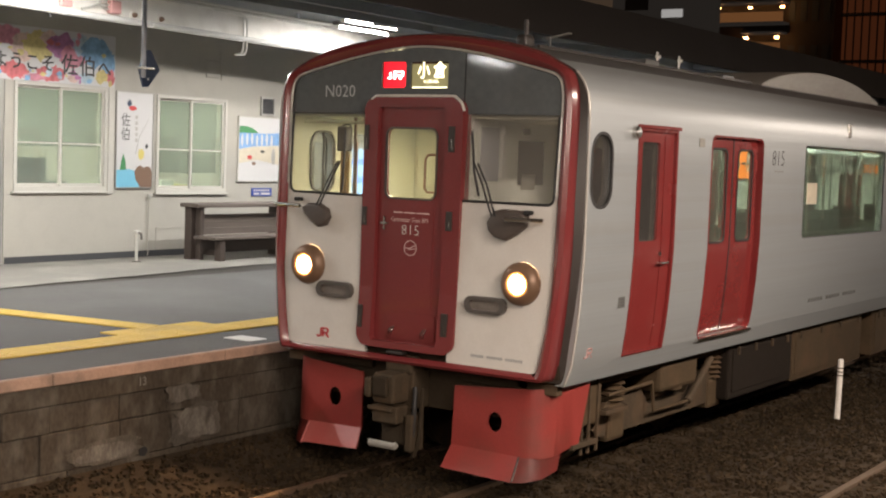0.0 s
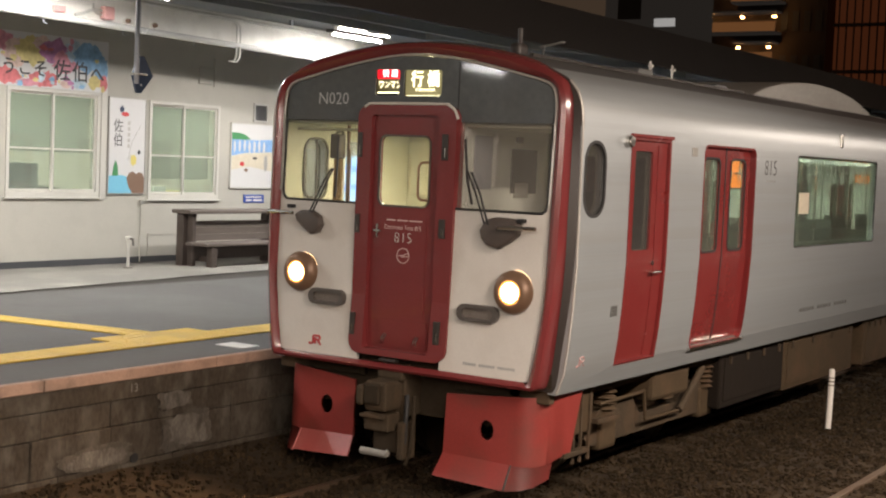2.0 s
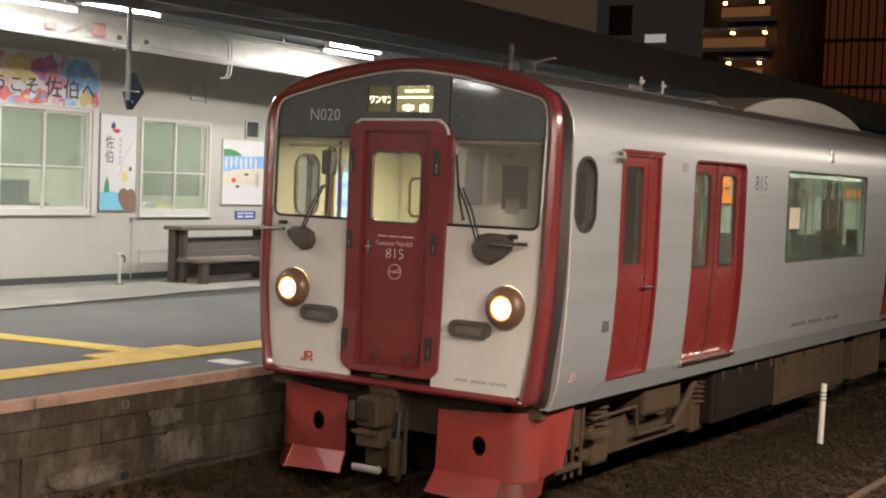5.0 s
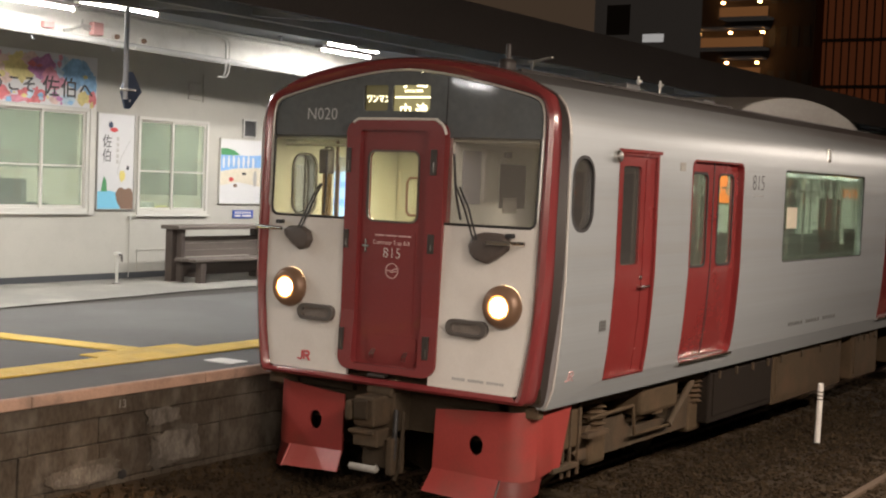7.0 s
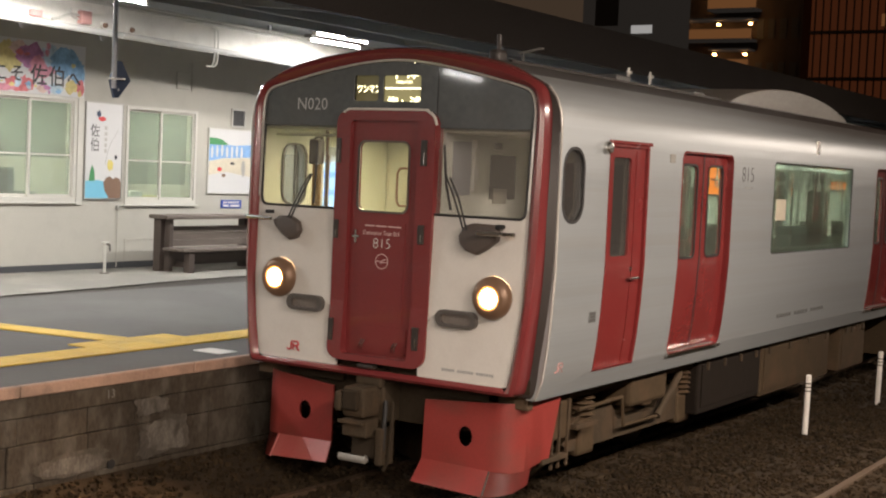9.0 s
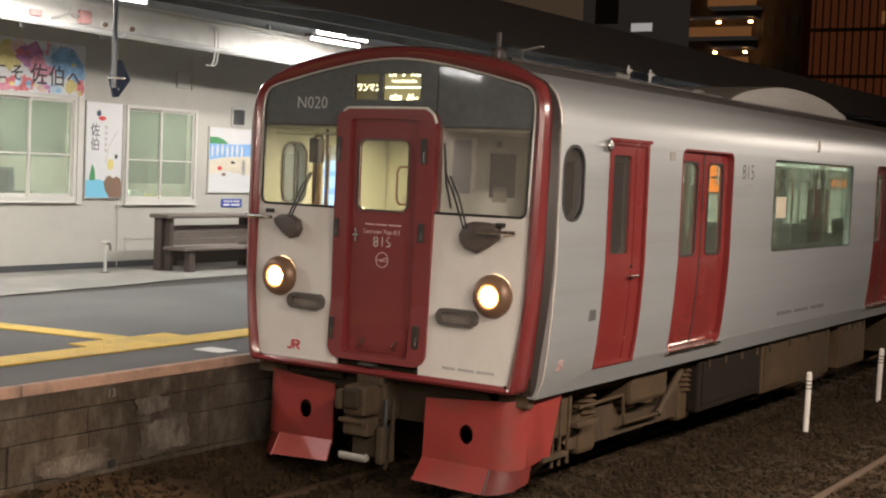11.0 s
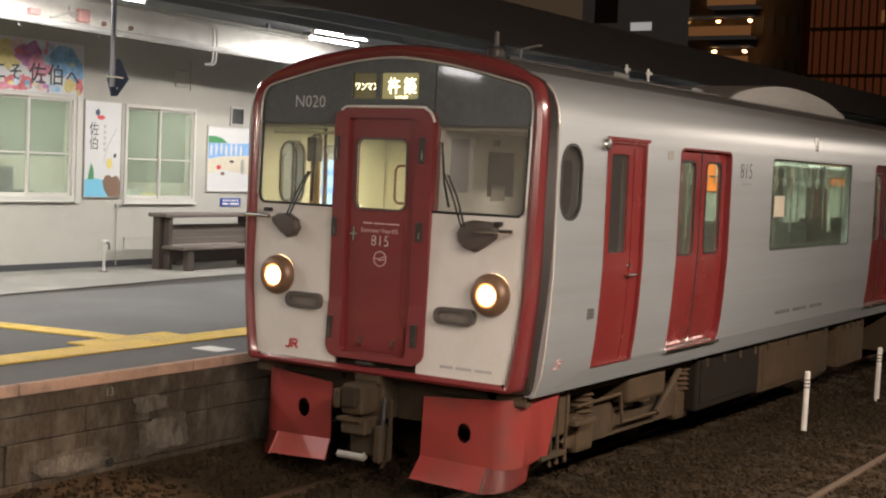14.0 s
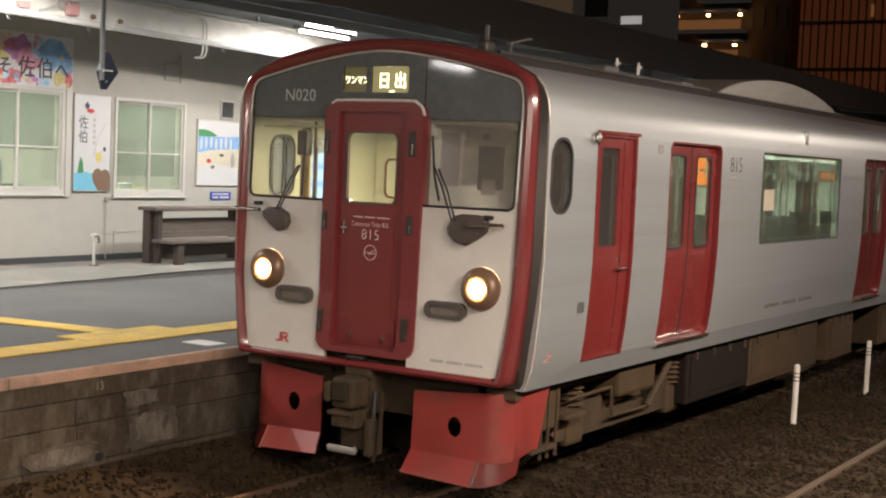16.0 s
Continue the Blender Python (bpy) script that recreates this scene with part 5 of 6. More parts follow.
def skirts():
    for s in (-1, 1):
        a = 0.41 if s > 0 else 0.49
        # plate with round hole, curved back round the corner
        def bent(x, z, d, q=s):
            back = 0.0
            ax = abs(x)
            if ax > 1.04:
                k = ax - 1.04
                ang = min(1.45, k / 0.22)
                run = max(0.0, k - 0.22 * 1.45)
                ex = 1.04 + 0.22 * math.sin(ang) + run * math.cos(1.45)
                back = 0.22 * (1 - math.cos(ang)) + run * math.sin(1.45)
            else:
                ex = ax
            return Vector((q * ex, 0.10 + back - 0.03 * (0.9 - z) + d, z))
        outline = [(a, 0.36), (1.02, 0.35), (1.2, 0.35), (1.3, 0.36), (1.4, 0.38), (1.5, 0.40), (1.62, 0.41), (1.75, 0.93), (1.5, 0.92), (1.4, 0.91), (1.3, 0.89), (1.2, 0.885), (1.1, 0.88), (a + 0.005, 0.83)]
        outline = [(s * x, z) for x, z in outline]
        hole = [(s * 0.80 + (0.02 if s < 0 else 0.0) + 0.065 * math.cos(2 * math.pi * i / 20), 0.59 + 0.078 * math.sin(2 * math.pi * i / 20)) for i in range(20)]
        bm = plate(outline, [hole], 0.018, lambda x, z, d: Vector((x, z, d)))
        for c in [1.04 + 0.03 * k for k in range(12)]:
            bmesh.ops.bisect_plane(bm, geom=bm.verts[:] + bm.edges[:] + bm.faces[:], plane_co=(s * c, 0, 0), plane_no=(1, 0, 0))
        for v in bm.verts:
            v.co = bent(v.co.x, v.co.y, v.co.z)
        bmesh.ops.recalc_face_normals(bm, faces=bm.faces[:])
        sk = part("skirt", bm, M_RED2, train, "red front skirt plate with round hole", smooth=True)
        # flange that flares forward
        f = [(a - 0.0, 0.365, 0.085), (1.03, 0.355, 0.085), (1.035, 0.185 if s < 0 else 0.170, -0.02), (a - 0.03, 0.210 if s < 0 else 0.190, -0.02)]
        bm = bmesh.new()
        v1 = [bm.verts.new((s * x, y, z)) for x, z, y in f]
        v2 = [bm.verts.new((s * x, y + 0.014, z - 0.004)) for x, z, y in f]
        bm.faces.new(v1)
        bm.faces.new(v2[::-1])
        for k in range(4):
            bm.faces.new((v1[k], v1[(k + 1) % 4], v2[(k + 1) % 4], v2[k]))
        bmesh.ops.recalc_face_normals(bm, faces=bm.faces[:])
        # the left flange is pinker than the right one
        part("flange", bm, M_PINK if s < 0 else M_RED2, sk, "flared lower flange")
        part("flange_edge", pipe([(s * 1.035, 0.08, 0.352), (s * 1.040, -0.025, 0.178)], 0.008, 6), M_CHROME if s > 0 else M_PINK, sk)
        # flared corner that runs back from the flange
        bm = bmesh.new()
        q = [(1.035, 0.085, 0.358), (1.12, 0.105, 0.355), (1.205, 0.17, 0.365), (1.262, 0.33, 0.40), (1.262, 0.28, 0.25), (1.215, 0.13, 0.20), (1.13, 0.02, 0.178), (1.035, -0.02, 0.170)]
        vs = [bm.verts.new((s * x, y, z)) for x, y, z in q]
        for k in range(3):
            bm.faces.new((vs[k], vs[k + 1], vs[6 - k], vs[7 - k]))
        bmesh.ops.solidify(bm, geom=bm.faces[:], thickness=0.012)
        part("corner_flange", bm, M_RED2, sk, smooth=True)
        part("skirt_bracket", bx(s * 1.15 - 0.2, s * 1.15 + 0.15, 0.16, 0.25, 0.84, 0.955, 0.01), M_IRON, train)
        part("skirt_bracket", bx(s * 0.75 - 0.3, s * 0.75 + 0.3, 0.16, 0.22, 0.86, 0.955, 0.01), M_CHASSIS, train)


skirts()


def coupler():
    c = part("coupler", bx(-0.34, -0.04, -0.30, 0.20, 0.66, 0.90, 0.03), M_IRON, train, "grimy iron coupler")
    part("coupler_jaw", bx(-0.42, -0.32, -0.36, 0.05, 0.70, 0.86, 0.03), M_IRON, c)
    part("coupler_face", bx(-0.30, -0.10, -0.36, -0.29, 0.72, 0.88, 0.02), M_CHASSIS, c)
    part("draw_gear", bx(-0.26, 0.02, 0.0, 0.6, 0.60, 0.92, 0.02), M_IRON, c)
    part("upper_housing", bx(-0.36, 0.02, -0.05, 0.25, 0.88, 1.02, 0.04), M_IRON, c)
    part("electric_head", bx(-0.36, -0.02, -0.26, 0.05, 0.50, 0.64, 0.015), M_IRON, c)
    part("electric_head_lid", bx(-0.40, -0.06, -0.30, -0.05, 0.60, 0.63, 0.008), M_IRON, c)
    part("lower_bracket", bx(-0.34, 0.04, -0.10, 0.1, 0.32, 0.52, 0.02), M_CHASSIS, c)
    part("air_pipe", pipe([(-0.40, -0.24, 0.325), (-0.04, -0.24, 0.325), (-0.02, -0.23, 0.35)], 0.030, 10), M_AC, c, "dull steel pipe")
    part("hose", pipe([(0.05, 0.0, 0.78), (0.10, -0.08, 0.62), (0.10, -0.10, 0.42), (0.04, -0.08, 0.28)], 0.028, 8), M_RUBBER, c)
    part("hose", pipe([(0.14, 0.02, 0.78), (0.18, -0.05, 0.6), (0.16, -0.06, 0.36), (0.08, -0.04, 0.24)], 0.024, 8), M_CHASSIS, c)
    part("side_block", bx(0.02, 0.12, -0.15, 0.1, 0.28, 0.58, 0.02), M_IRON, c)
    c.scale, c.location = (0.70, 0.70, 1.0), (0.07, 0.0, 0.0)
    part("buffer_beam", bx(-1.20, 1.20, 0.22, 0.30, 0.60, 0.95), M_CHASSIS, train)


coupler()


def passenger_door(s, y0):
    leafs = []
    for k in (0, 1):
        a, b = y0 - 0.01 + k * (DOOR_W / 2 + 0.01), y0 + DOOR_W / 2 + k * (DOOR_W / 2 + 0.01)
        win = rrect(a + 0.135, b - 0.135, 1.945, 2.775, 0.06, 4)
        d = part("passenger_door", plate([(a, 1.086), (b, 1.086), (b, 2.892), (a, 2.892)], [win], 0.03, on_side(s, 0.055), CUTS), M_RED_SIDE, train, "red sliding passenger door leaf")
        ring = plate(rrect(a + 0.118, b - 0.118, 1.928, 2.792, 0.075, 4), [rrect(a + 0.138, b - 0.138, 1.948, 2.772, 0.057, 4)], 0.01, on_side(s, 0.049))
        part("window_rubber", ring, M_RUBBER, d)
        part("pane", plate([(a + 0.13, 1.94), (b - 0.13, 1.94), (b - 0.13, 2.78), (a + 0.13, 2.78)], (), 0.005, on_side(s, 0.068)), M_GREEN, d).visible_shadow = False
        if k == 0:
            part("rubber_edge", plate([(b - 0.004, 1.09), (b + 0.014, 1.09), (b + 0.014, 2.88), (b - 0.004, 2.88)], (), 0.02, on_side(s, 0.05), CUTS), M_RUBBER, d)
        leafs.append(d)
    part("door_sill", plate([(y0 - 0.02, 1.062), (y0 + DOOR_W + 0.02, 1.062), (y0 + DOOR_W + 0.02, 1.092), (y0 - 0.02, 1.092)], (), 0.04, on_side(s, -0.030)), M_CHROME, train, "bright steel door sill")
    rim = plate(rrect(y0 - 0.014, y0 + DOOR_W + 0.014, DOOR_Z0 - 0.01, DOOR_Z1 + 0.014, 0.08, 4), [rrect(y0 + 0.004, y0 + DOOR_W - 0.004, DOOR_Z0 + 0.004, DOOR_Z1 - 0.004, 0.066, 4)], 0.06,
                on_side(s, -0.004), CUTS)
    part("door_rim", rim, M_RED_SIDE, train)


def cab_door(s):
    a, b = CABWIN[s]
    win = rrect(a, b, 2.00, 2.80, 0.03, 3)
    d = part("cab_door", plate([(0.985, 1.083), (1.692, 1.083), (1.692, 2.897), (0.985, 2.897)], [win], 0.03, on_side(s, 0.02), CUTS), M_RED_SIDE, train, "red cab door")
    rim = plate([(0.965, 1.08), (1.712, 1.08), (1.712, 2.92), (0.965, 2.92)], [[(0.995, 1.10), (1.682, 1.10), (1.682, 2.885), (0.995, 2.885)]], 0.04, on_side(s, -0.008), CUTS)
    part("door_rim", rim, M_RED_SIDE, d)
    part("rain_strip", bx(s * 1.50 - 0.02, s * 1.50 + 0.02, 0.95, 1.73, 2.905, 2.935, 0.008), M_RED_SIDE, d)
    part("rib", plate([(1.50, 1.12), (1.52, 1.12), (1.52, 2.86), (1.50, 2.86)], (), 0.01, on_side(s, 0.012), CUTS), M_RED_SIDE, d)
    part("pane", plate([(a - 0.005, 1.995), (b + 0.005, 1.995), (b + 0.005, 2.805), (a - 0.005, 2.805)], (), 0.005, on_side(s, 0.035)), M_SMOKE if s > 0 else M_GLASS, d).visible_shadow = False
    part("door_handle", bx(s * 1.50 - 0.03, s * 1.50 + 0.025, 1.43, 1.58, 1.805, 1.825, 0.006), M_CHROME, d, "steel door handle")
    part("lock", lathe([(0.02, 0), (0.02, 0.012), (0, 0.014)], (s * 1.472, 1.48, 1.89), (s, 0, 0), 12), M_CHROME, d)


def side_details():
    for s in (1, -1):
        cab_door(s)
        for y in DOORS:
            passenger_door(s, y)
        g = part("cab_window", plate(rrect(OVAL[s][0] - 0.005, OVAL[s][1] + 0.005, 2.283, OVAL[s][2] + 0.005, OVAL[s][3] + 0.005, 8), (), 0.006, on_side(s, 0.02)), M_SMOKE if s > 0 else M_GLASS, train, "smoked oval cab window")
        g.visible_shadow = False
        ring = plate(rrect(OVAL[s][0] - 0.017, OVAL[s][1] + 0.017, 2.271, OVAL[s][2] + 0.017, OVAL[s][3] + 0.017, 8), [rrect(OVAL[s][0] + 0.007, OVAL[s][1] - 0.007, 2.295, OVAL[s][2] - 0.007, OVAL[s][3] - 0.007, 8)], 0.02, on_side(s, -0.004))
        part("rubber_seal", ring, M_RUBBER, g)
        for a, b in WINS:
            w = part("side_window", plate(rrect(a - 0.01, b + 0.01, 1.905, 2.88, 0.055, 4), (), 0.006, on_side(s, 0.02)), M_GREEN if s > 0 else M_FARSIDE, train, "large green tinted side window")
            w.visible_shadow = False
            ring = plate(rrect(a - 0.012, b + 0.012, 1.903, 2.882, 0.057, 4), [rrect(a + 0.012, b - 0.012, 1.927, 2.858, 0.04, 4)], 0.016, on_side(s, 0.002))
            part("rubber_seal", ring, M_RUBBER, w)
        part("round_lamp", lathe([(0.046, 0), (0.050, 0.035), (0.040, 0.052), (0.0, 0.056)], (s * 1.488, 0.895, 2.868), (s, 0, 0), 18), M_CHROME, train, "round steel cab lamp", smooth=True)
        part("hanging_bracket", bx(s * 1.485 - 0.012, s * 1.485 + 0.022, 6.20, 6.29, 2.99, 3.14, 0.01), M_CHROME, train)
        part("data_plate", bx(s * 1.475 - 0.004, s * 1.475 + 0.004, 0.77, 0.88, 1.49, 1.575, 0.001), M_FADED, train)
        for i in range(3):
            part("data_line", bx(s * 1.479 - 0.001, s * 1.479 + 0.0015, 0.785, 0.865, 1.505 + i * 0.024, 1.513 + i * 0.024), M_TXT_K, train)
    part("series_number", text_bm("815", 0.218, Matrix.Translation((1.4935, 4.08, 2.715)) @ WALLTXT, 0.0006, 1.08, thin=0.0035), M_TXT_K, train, "black number 815 on the side")
    part("writing_bar", bx(1.492, 1.4937, 3.97, 4.23, 2.585, 2.603), M_TXT_G, train)
    for i in range(17):
        if i not in (5, 11):
            part("writing_bar", bx(side_x(1.24) - 0.004, side_x(1.24) + 0.002, 5.30 + i * 0.096, 5.37 + i * 0.096, 1.218, 1.268), M_FADED, train, "faded grey writing")
    for pts in EMBLEM:
        part("emblem", pipe([(side_x(1.13 + z) - 0.003, 0.315 + x, 1.13 + z) for x, z in pts], 0.0075, 6), M_LOGO_PALE, train)
    part("small_light", bx(1.490, 1.500, 2.15, 2.26, 2.785, 2.860, 0.004), M_AC, train, "small white door indicator lamp")
    # bright rub rail at the foot of the body
    for s in (1, -1):
        part("foot_rail", bx(s * 1.352 - 0.012, s * 1.352 + 0.012, 0.14, CAR_END - 0.02, 0.925, 0.95), M_SILVER, train)


side_details()


def roof_gear():
    n = 26
    bm = bmesh.new()
    rows = []
    for i in range(n + 1):
        u = -1 + 2 * i / n
        y, z = 8.0 + 2.35 * u, 3.50 + 0.315 * max(0.0, 1 - u * u) ** 0.75
        rows.append([bm.verts.new((x, y, zz)) for x, zz in ((0.62, 3.50), (0.62, z - 0.01), (0.60, z), (-0.60, z), (-0.62, z - 0.01), (-0.62, 3.50))])
    for a, b in zip(rows, rows[1:]):
        for k in range(5):
            bm.faces.new((a[k], a[k + 1], b[k + 1], b[k]))
    bmesh.ops.remove_doubles(bm, verts=bm.verts[:], dist=0.0005)
    bmesh.ops.recalc_face_normals(bm, faces=bm.faces[:])
    u = part("roof_unit", bm, M_AC, train, "pale domed air conditioning unit")
    part("roof_unit_rail", bx(0.55, 0.70, 5.5, 10.5, 3.49, 3.535, 0.01), M_ROOF, u)
    part("antenna", bx(0.56, 0.66, 0.57, 0.73, 3.51, 3.62, 0.03), M_DGREY, train, "dark roof antenna")
    part("antenna", cyl((0.61, 0.66, 3.61), (0.61, 0.66, 3.74), 0.020, 8), M_DGREY, train, "dark roof antenna")
    part("air_deflector", plate([(0.48, 3.640), (0.70, 3.680), (0.70, 3.690), (0.48, 3.652)], (), 0.05, lambda a, b, d: Vector((a, 1.2 + d, b))), M_AC, train)
    part("air_deflector_foot", bx(0.50, 0.52, 1.21, 1.23, 3.54, 3.65), M_ROOF, train)
    part("roof_rail", bx(0.62, 0.66, 0.8, 5.4, 3.53, 3.555, 0.004), M_DGREY, train)
    for y in (3.12, 3.62):
        b = part("horn", cyl((0.60, y, 3.54), (0.60, y, 3.69), 0.012, 8), M_PIPE, train, "small roof horn")
        part("horn_bell", bx(0.58, 0.62, y - 0.01, y + 0.05, 3.63, 3.66, 0.006), M_PIPE, b)
    part("roof_box", bx(-0.2, 0.66, 2.75, 3.05, 3.54, 3.60, 0.01), M_ROOF, train)
    part("roof_box", bx(-0.2, 0.62, 4.7, 5.0, 3.54, 3.59, 0.01), M_ROOF, train)


roof_gear()


def underfloor():
    # the box from 3.62 to 5.38 is blackened to read as a shaded recess
    for y0, y1, z0, z1, m in ((5.40, 7.83, 0.33, 0.92, M_UNDER), (8.28, 9.40, 0.32, 0.92, M_UNDER), (10.7, 12.6, 0.30, 0.90, M_UNDER), (3.62, 5.38, 0.36, 0.92, M_SHADEBOX), (13.0, 14.2, 0.32, 0.9, M_UNDER)):
        for s in (1, -1):
            b = part("equipment_box", bx(min(s * 0.55, s * 1.27), max(s * 0.55, s * 1.27), y0, y1, z0, z1, 0.02), m, train, "underfloor equipment box, brown except the shade-black one")
            part("box_lid", bx(s * 1.275 - 0.008, s * 1.275 + 0.008, y0 + 0.08, y1 - 0.08, z0 + 0.07, z1 - 0.07, 0.004), m, b)
            for k in range(4):
                yy = y0 + 0.2 + k * (y1 - y0 - 0.4) / 3
                part("box_catch", bx(s * 1.29 - 0.012, s * 1.29 + 0.012, yy - 0.02, yy + 0.02, z1 - 0.13, z1 - 0.05, 0.004), M_IRON, b)
    for yc in (2.55, 16.4):
        for s in (1, -1):
            side = plate([(yc - 1.45, 0.42), (yc - 1.2, 0.62), (yc - 0.55, 0.66), (yc - 0.4, 0.50), (yc + 0.4, 0.50), (yc + 0.55, 0.66), (yc + 1.2, 0.62), (yc + 1.45, 0.42), (yc + 1.3, 0.34),
                          (yc - 1.3, 0.34)], (), 0.10, lambda a, b, d, q=s: Vector((q * (1.02 + d), a, b)))
            b = part("bogie_frame", side, M_IRON, train, "grimy bogie side frame")
            part("air_spring", cyl((s * 0.98, yc, 0.60), (s * 0.98, yc, 0.86), 0.26, 20), M_UNDER, b)
            part("spring_box", bx(s * 1.1 - 0.16, s * 1.1 + 0.16, yc - 0.45, yc + 0.35, 0.62, 0.88, 0.04), M_UNDER, b)
            for dy in (-1.05, 1.05):
                w = part("wheel", lathe([(0.0, 0.0), (0.43, 0.0), (0.43, 0.09), (0.455, 0.10), (0.455, 0.125), (0.0, 0.125)], (s * 0.60, yc + dy, 0.43), (-s, 0, 0), 32), M_IRON, train, "steel wheel")
                part("axle_box", bx(s * 1.05 - 0.12, s * 1.05 + 0.10, yc + dy - 0.16, yc + dy + 0.16, 0.28, 0.58, 0.04), M_UNDER, w)
        part("axle", cyl((-0.6, yc - 1.05, 0.43), (0.6, yc - 1.05, 0.43), 0.08), M_IRON, train)
        part("axle", cyl((-0.6, yc + 1.05, 0.43), (0.6, yc + 1.05, 0.43), 0.08), M_IRON, train)
    part("step_ladder", bx(1.22, 1.30, 0.45, 0.85, 0.38, 0.42, 0.006), M_IRON, train)
    part("step_ladder", bx(1.22, 1.30, 1.0, 1.4, 0.58, 0.62, 0.006), M_IRON, train)
    for s in (1, -1):
        for yc in (2.55, 16.4):
            for dy in (-1.05, 1.05):
                rings = part("coil_spring", lathe([(0.10 + 0.022 * math.cos(q * 1.5708), 0.012 * q) for q in range(21)], (s * 1.08, yc + dy, 0.58), (0, 0, 1), 16), M_UNDER, train, "grimy coil spring", smooth=True)
                part("spring_cap", cyl((s * 1.08, yc + dy, 0.82), (s * 1.08, yc + dy, 0.86), 0.14, 16), M_IRON, rings)
            part("damper", pipe([(s * 1.20, yc + 0.28, 0.45), (s * 1.20, yc + 0.78, 0.80)], 0.035, 10), M_IRON, train, "slanted bogie damper")
            part("brake_pipe", pipe([(s * 1.18, yc - 1.3, 0.70), (s * 1.20, yc - 0.5, 0.72), (s * 1.20, yc - 0.45, 0.46), (s * 1.20, yc + 0.4, 0.45)], 0.016, 6), M_UNDER, train)
        sand = part("sand_box", bx(min(s * 1.0, s * 1.24), max(s * 1.0, s * 1.24), 0.62, 1.02, 0.52, 0.90, 0.02), M_UNDER, train, "brown sand box behind the skirt")
        for y in (0.68, 0.80, 0.94):
            part("sand_box_rib", bx(s * 1.245 - 0.012, s * 1.245 + 0.012, y - 0.012, y + 0.012, 0.30, 0.90, 0.004), M_IRON, sand)
        part("sand_pipe", pipe([(s * 1.10, 0.9, 0.54), (s * 1.05, 1.0, 0.30), (s * 0.85, 1.06, 0.12)], 0.022, 8), M_IRON, sand)
    part("under_pipe", pipe([(1.20, 0.4, 0.85), (1.20, 3.5, 0.85)], 0.03), M_UNDER, train)


underfloor()


def interior():
    # bulkhead behind the cab with its door and window
    holes = [rrect(0.50, 1.20, 1.95, 2.75, 0.03, 2)]
    bm = plate([(-1.41, 1.10), (1.41, 1.10), (1.41, 3.10), (-1.41, 3.10)], holes, 0.05, lambda a, b, d: Vector((a, 2.03 + d, b)))
    k = part("cab_bulkhead", bm, M_CAB, train, "cream cab bulkhead")
    part("bulkhead_pane", bx(0.49, 1.21, 2.05, 2.056, 1.94, 2.76), M_SMOKE, k)
    part("bulkhead_notice", bx(-1.37, -1.07, 2.015, 2.028, 2.34, 2.70, 0.004), M_CAB, k)
    part("notice_frame", plate([(-1.38, 2.33), (-1.06, 2.33), (-1.06, 2.71), (-1.38, 2.71)], [[(-1.37, 2.34), (-1.07, 2.34), (-1.07, 2.70), (-1.37, 2.70)]], 0.02,
                                  lambda a, b, d: Vector((a, 2.005 + d, b))), M_SAND, k)
    part("desk", bx(0.35, 1.38, 0.20, 0.75, 1.10, 1.95, 0.04), M_DGREY, train, "dark grey driving desk")
    part("desk", bx(-1.38, -0.5, 0.20, 0.48, 1.10, 2.10, 0.04), M_DGREY, train, "dark grey cab desk")
    part("desk_screen", bx(0.85, 1.15, 0.55, 0.62, 1.95, 2.25, 0.015), M_DGREY, train)
    part("driver_seat", bx(0.6, 1.05, 1.15, 1.60, 1.55, 1.68, 0.04), M_SEAT, train)
    part("driver_seat_back", bx(0.6, 1.05, 1.58, 1.68, 1.66, 2.45, 0.04), M_SEAT, train)
    part("cab_mirror_box", bx(-1.01, -0.91, 0.30, 0.40, 2.64, 2.85, 0.015), M_DARKWOOD, train, "dark cab equipment box")
    part("cab_pole", cyl((-0.90, 0.42, 2.1), (-0.90, 0.42, 2.93), 0.014, 8), M_BROWN, train)
    part("cab_post", bx(-1.010, -0.935, 0.36, 0.40, 2.08, 2.64, 0.006), M_AMBER, train, "amber brown cab post")
    part("cab_post", bx(-0.885, -0.865, 0.40, 0.42, 2.08, 2.72, 0.004), M_BROWN, train)
    part("cab_hose", pipe(curve_through([(-1.10, 0.5, 2.86), (-1.03, 0.46, 2.875), (-0.96, 0.42, 2.86), (-0.93, 0.38, 2.78)], 3), 0.011, 6), M_COVER, train)
    part("cab_conduit", pipe([(-1.36, 0.30, 2.885), (-0.60, 0.30, 2.885)], 0.014, 6), M_CAB, train)
    part("cab_pole", cyl((-1.15, 0.30, 2.1), (-1.15, 0.30, 2.80), 0.010, 8), M_TAIL, train)
    for q in (-1, 1):
        part("cab_lining", plate([(0.17, 1.12), (2.02, 1.12), (2.02, 2.93), (0.17, 2.93)], [rrect(OVAL[q][0] - 0.005, OVAL[q][1] + 0.005, 2.283, OVAL[q][2] + 0.005, OVAL[q][3] + 0.005, 8),
                                                                                             rrect(CABWIN[q][0], CABWIN[q][1], 2.0, 2.8, 0.03, 3)], 0.01, on_side(q, 0.078), CUTS), M_CAB, train)
    ring = plate(rrect(OVAL[-1][0] - 0.02, OVAL[-1][1] + 0.02, 2.268, OVAL[-1][2] + 0.02, OVAL[-1][3] + 0.02, 8), [rrect(OVAL[-1][0], OVAL[-1][1], 2.288, OVAL[-1][2], OVAL[-1][3], 8)], 0.012, on_side(-1, 0.09))
    part("cab_window_trim", ring, M_TAIL, train)
    # wall between the gangway and the unlit driver's side
    part("cab_partition", bx(0.40, 0.43, 0.14, 1.62, 1.10, 2.93), M_LINING, train, "pale grey cab partition")
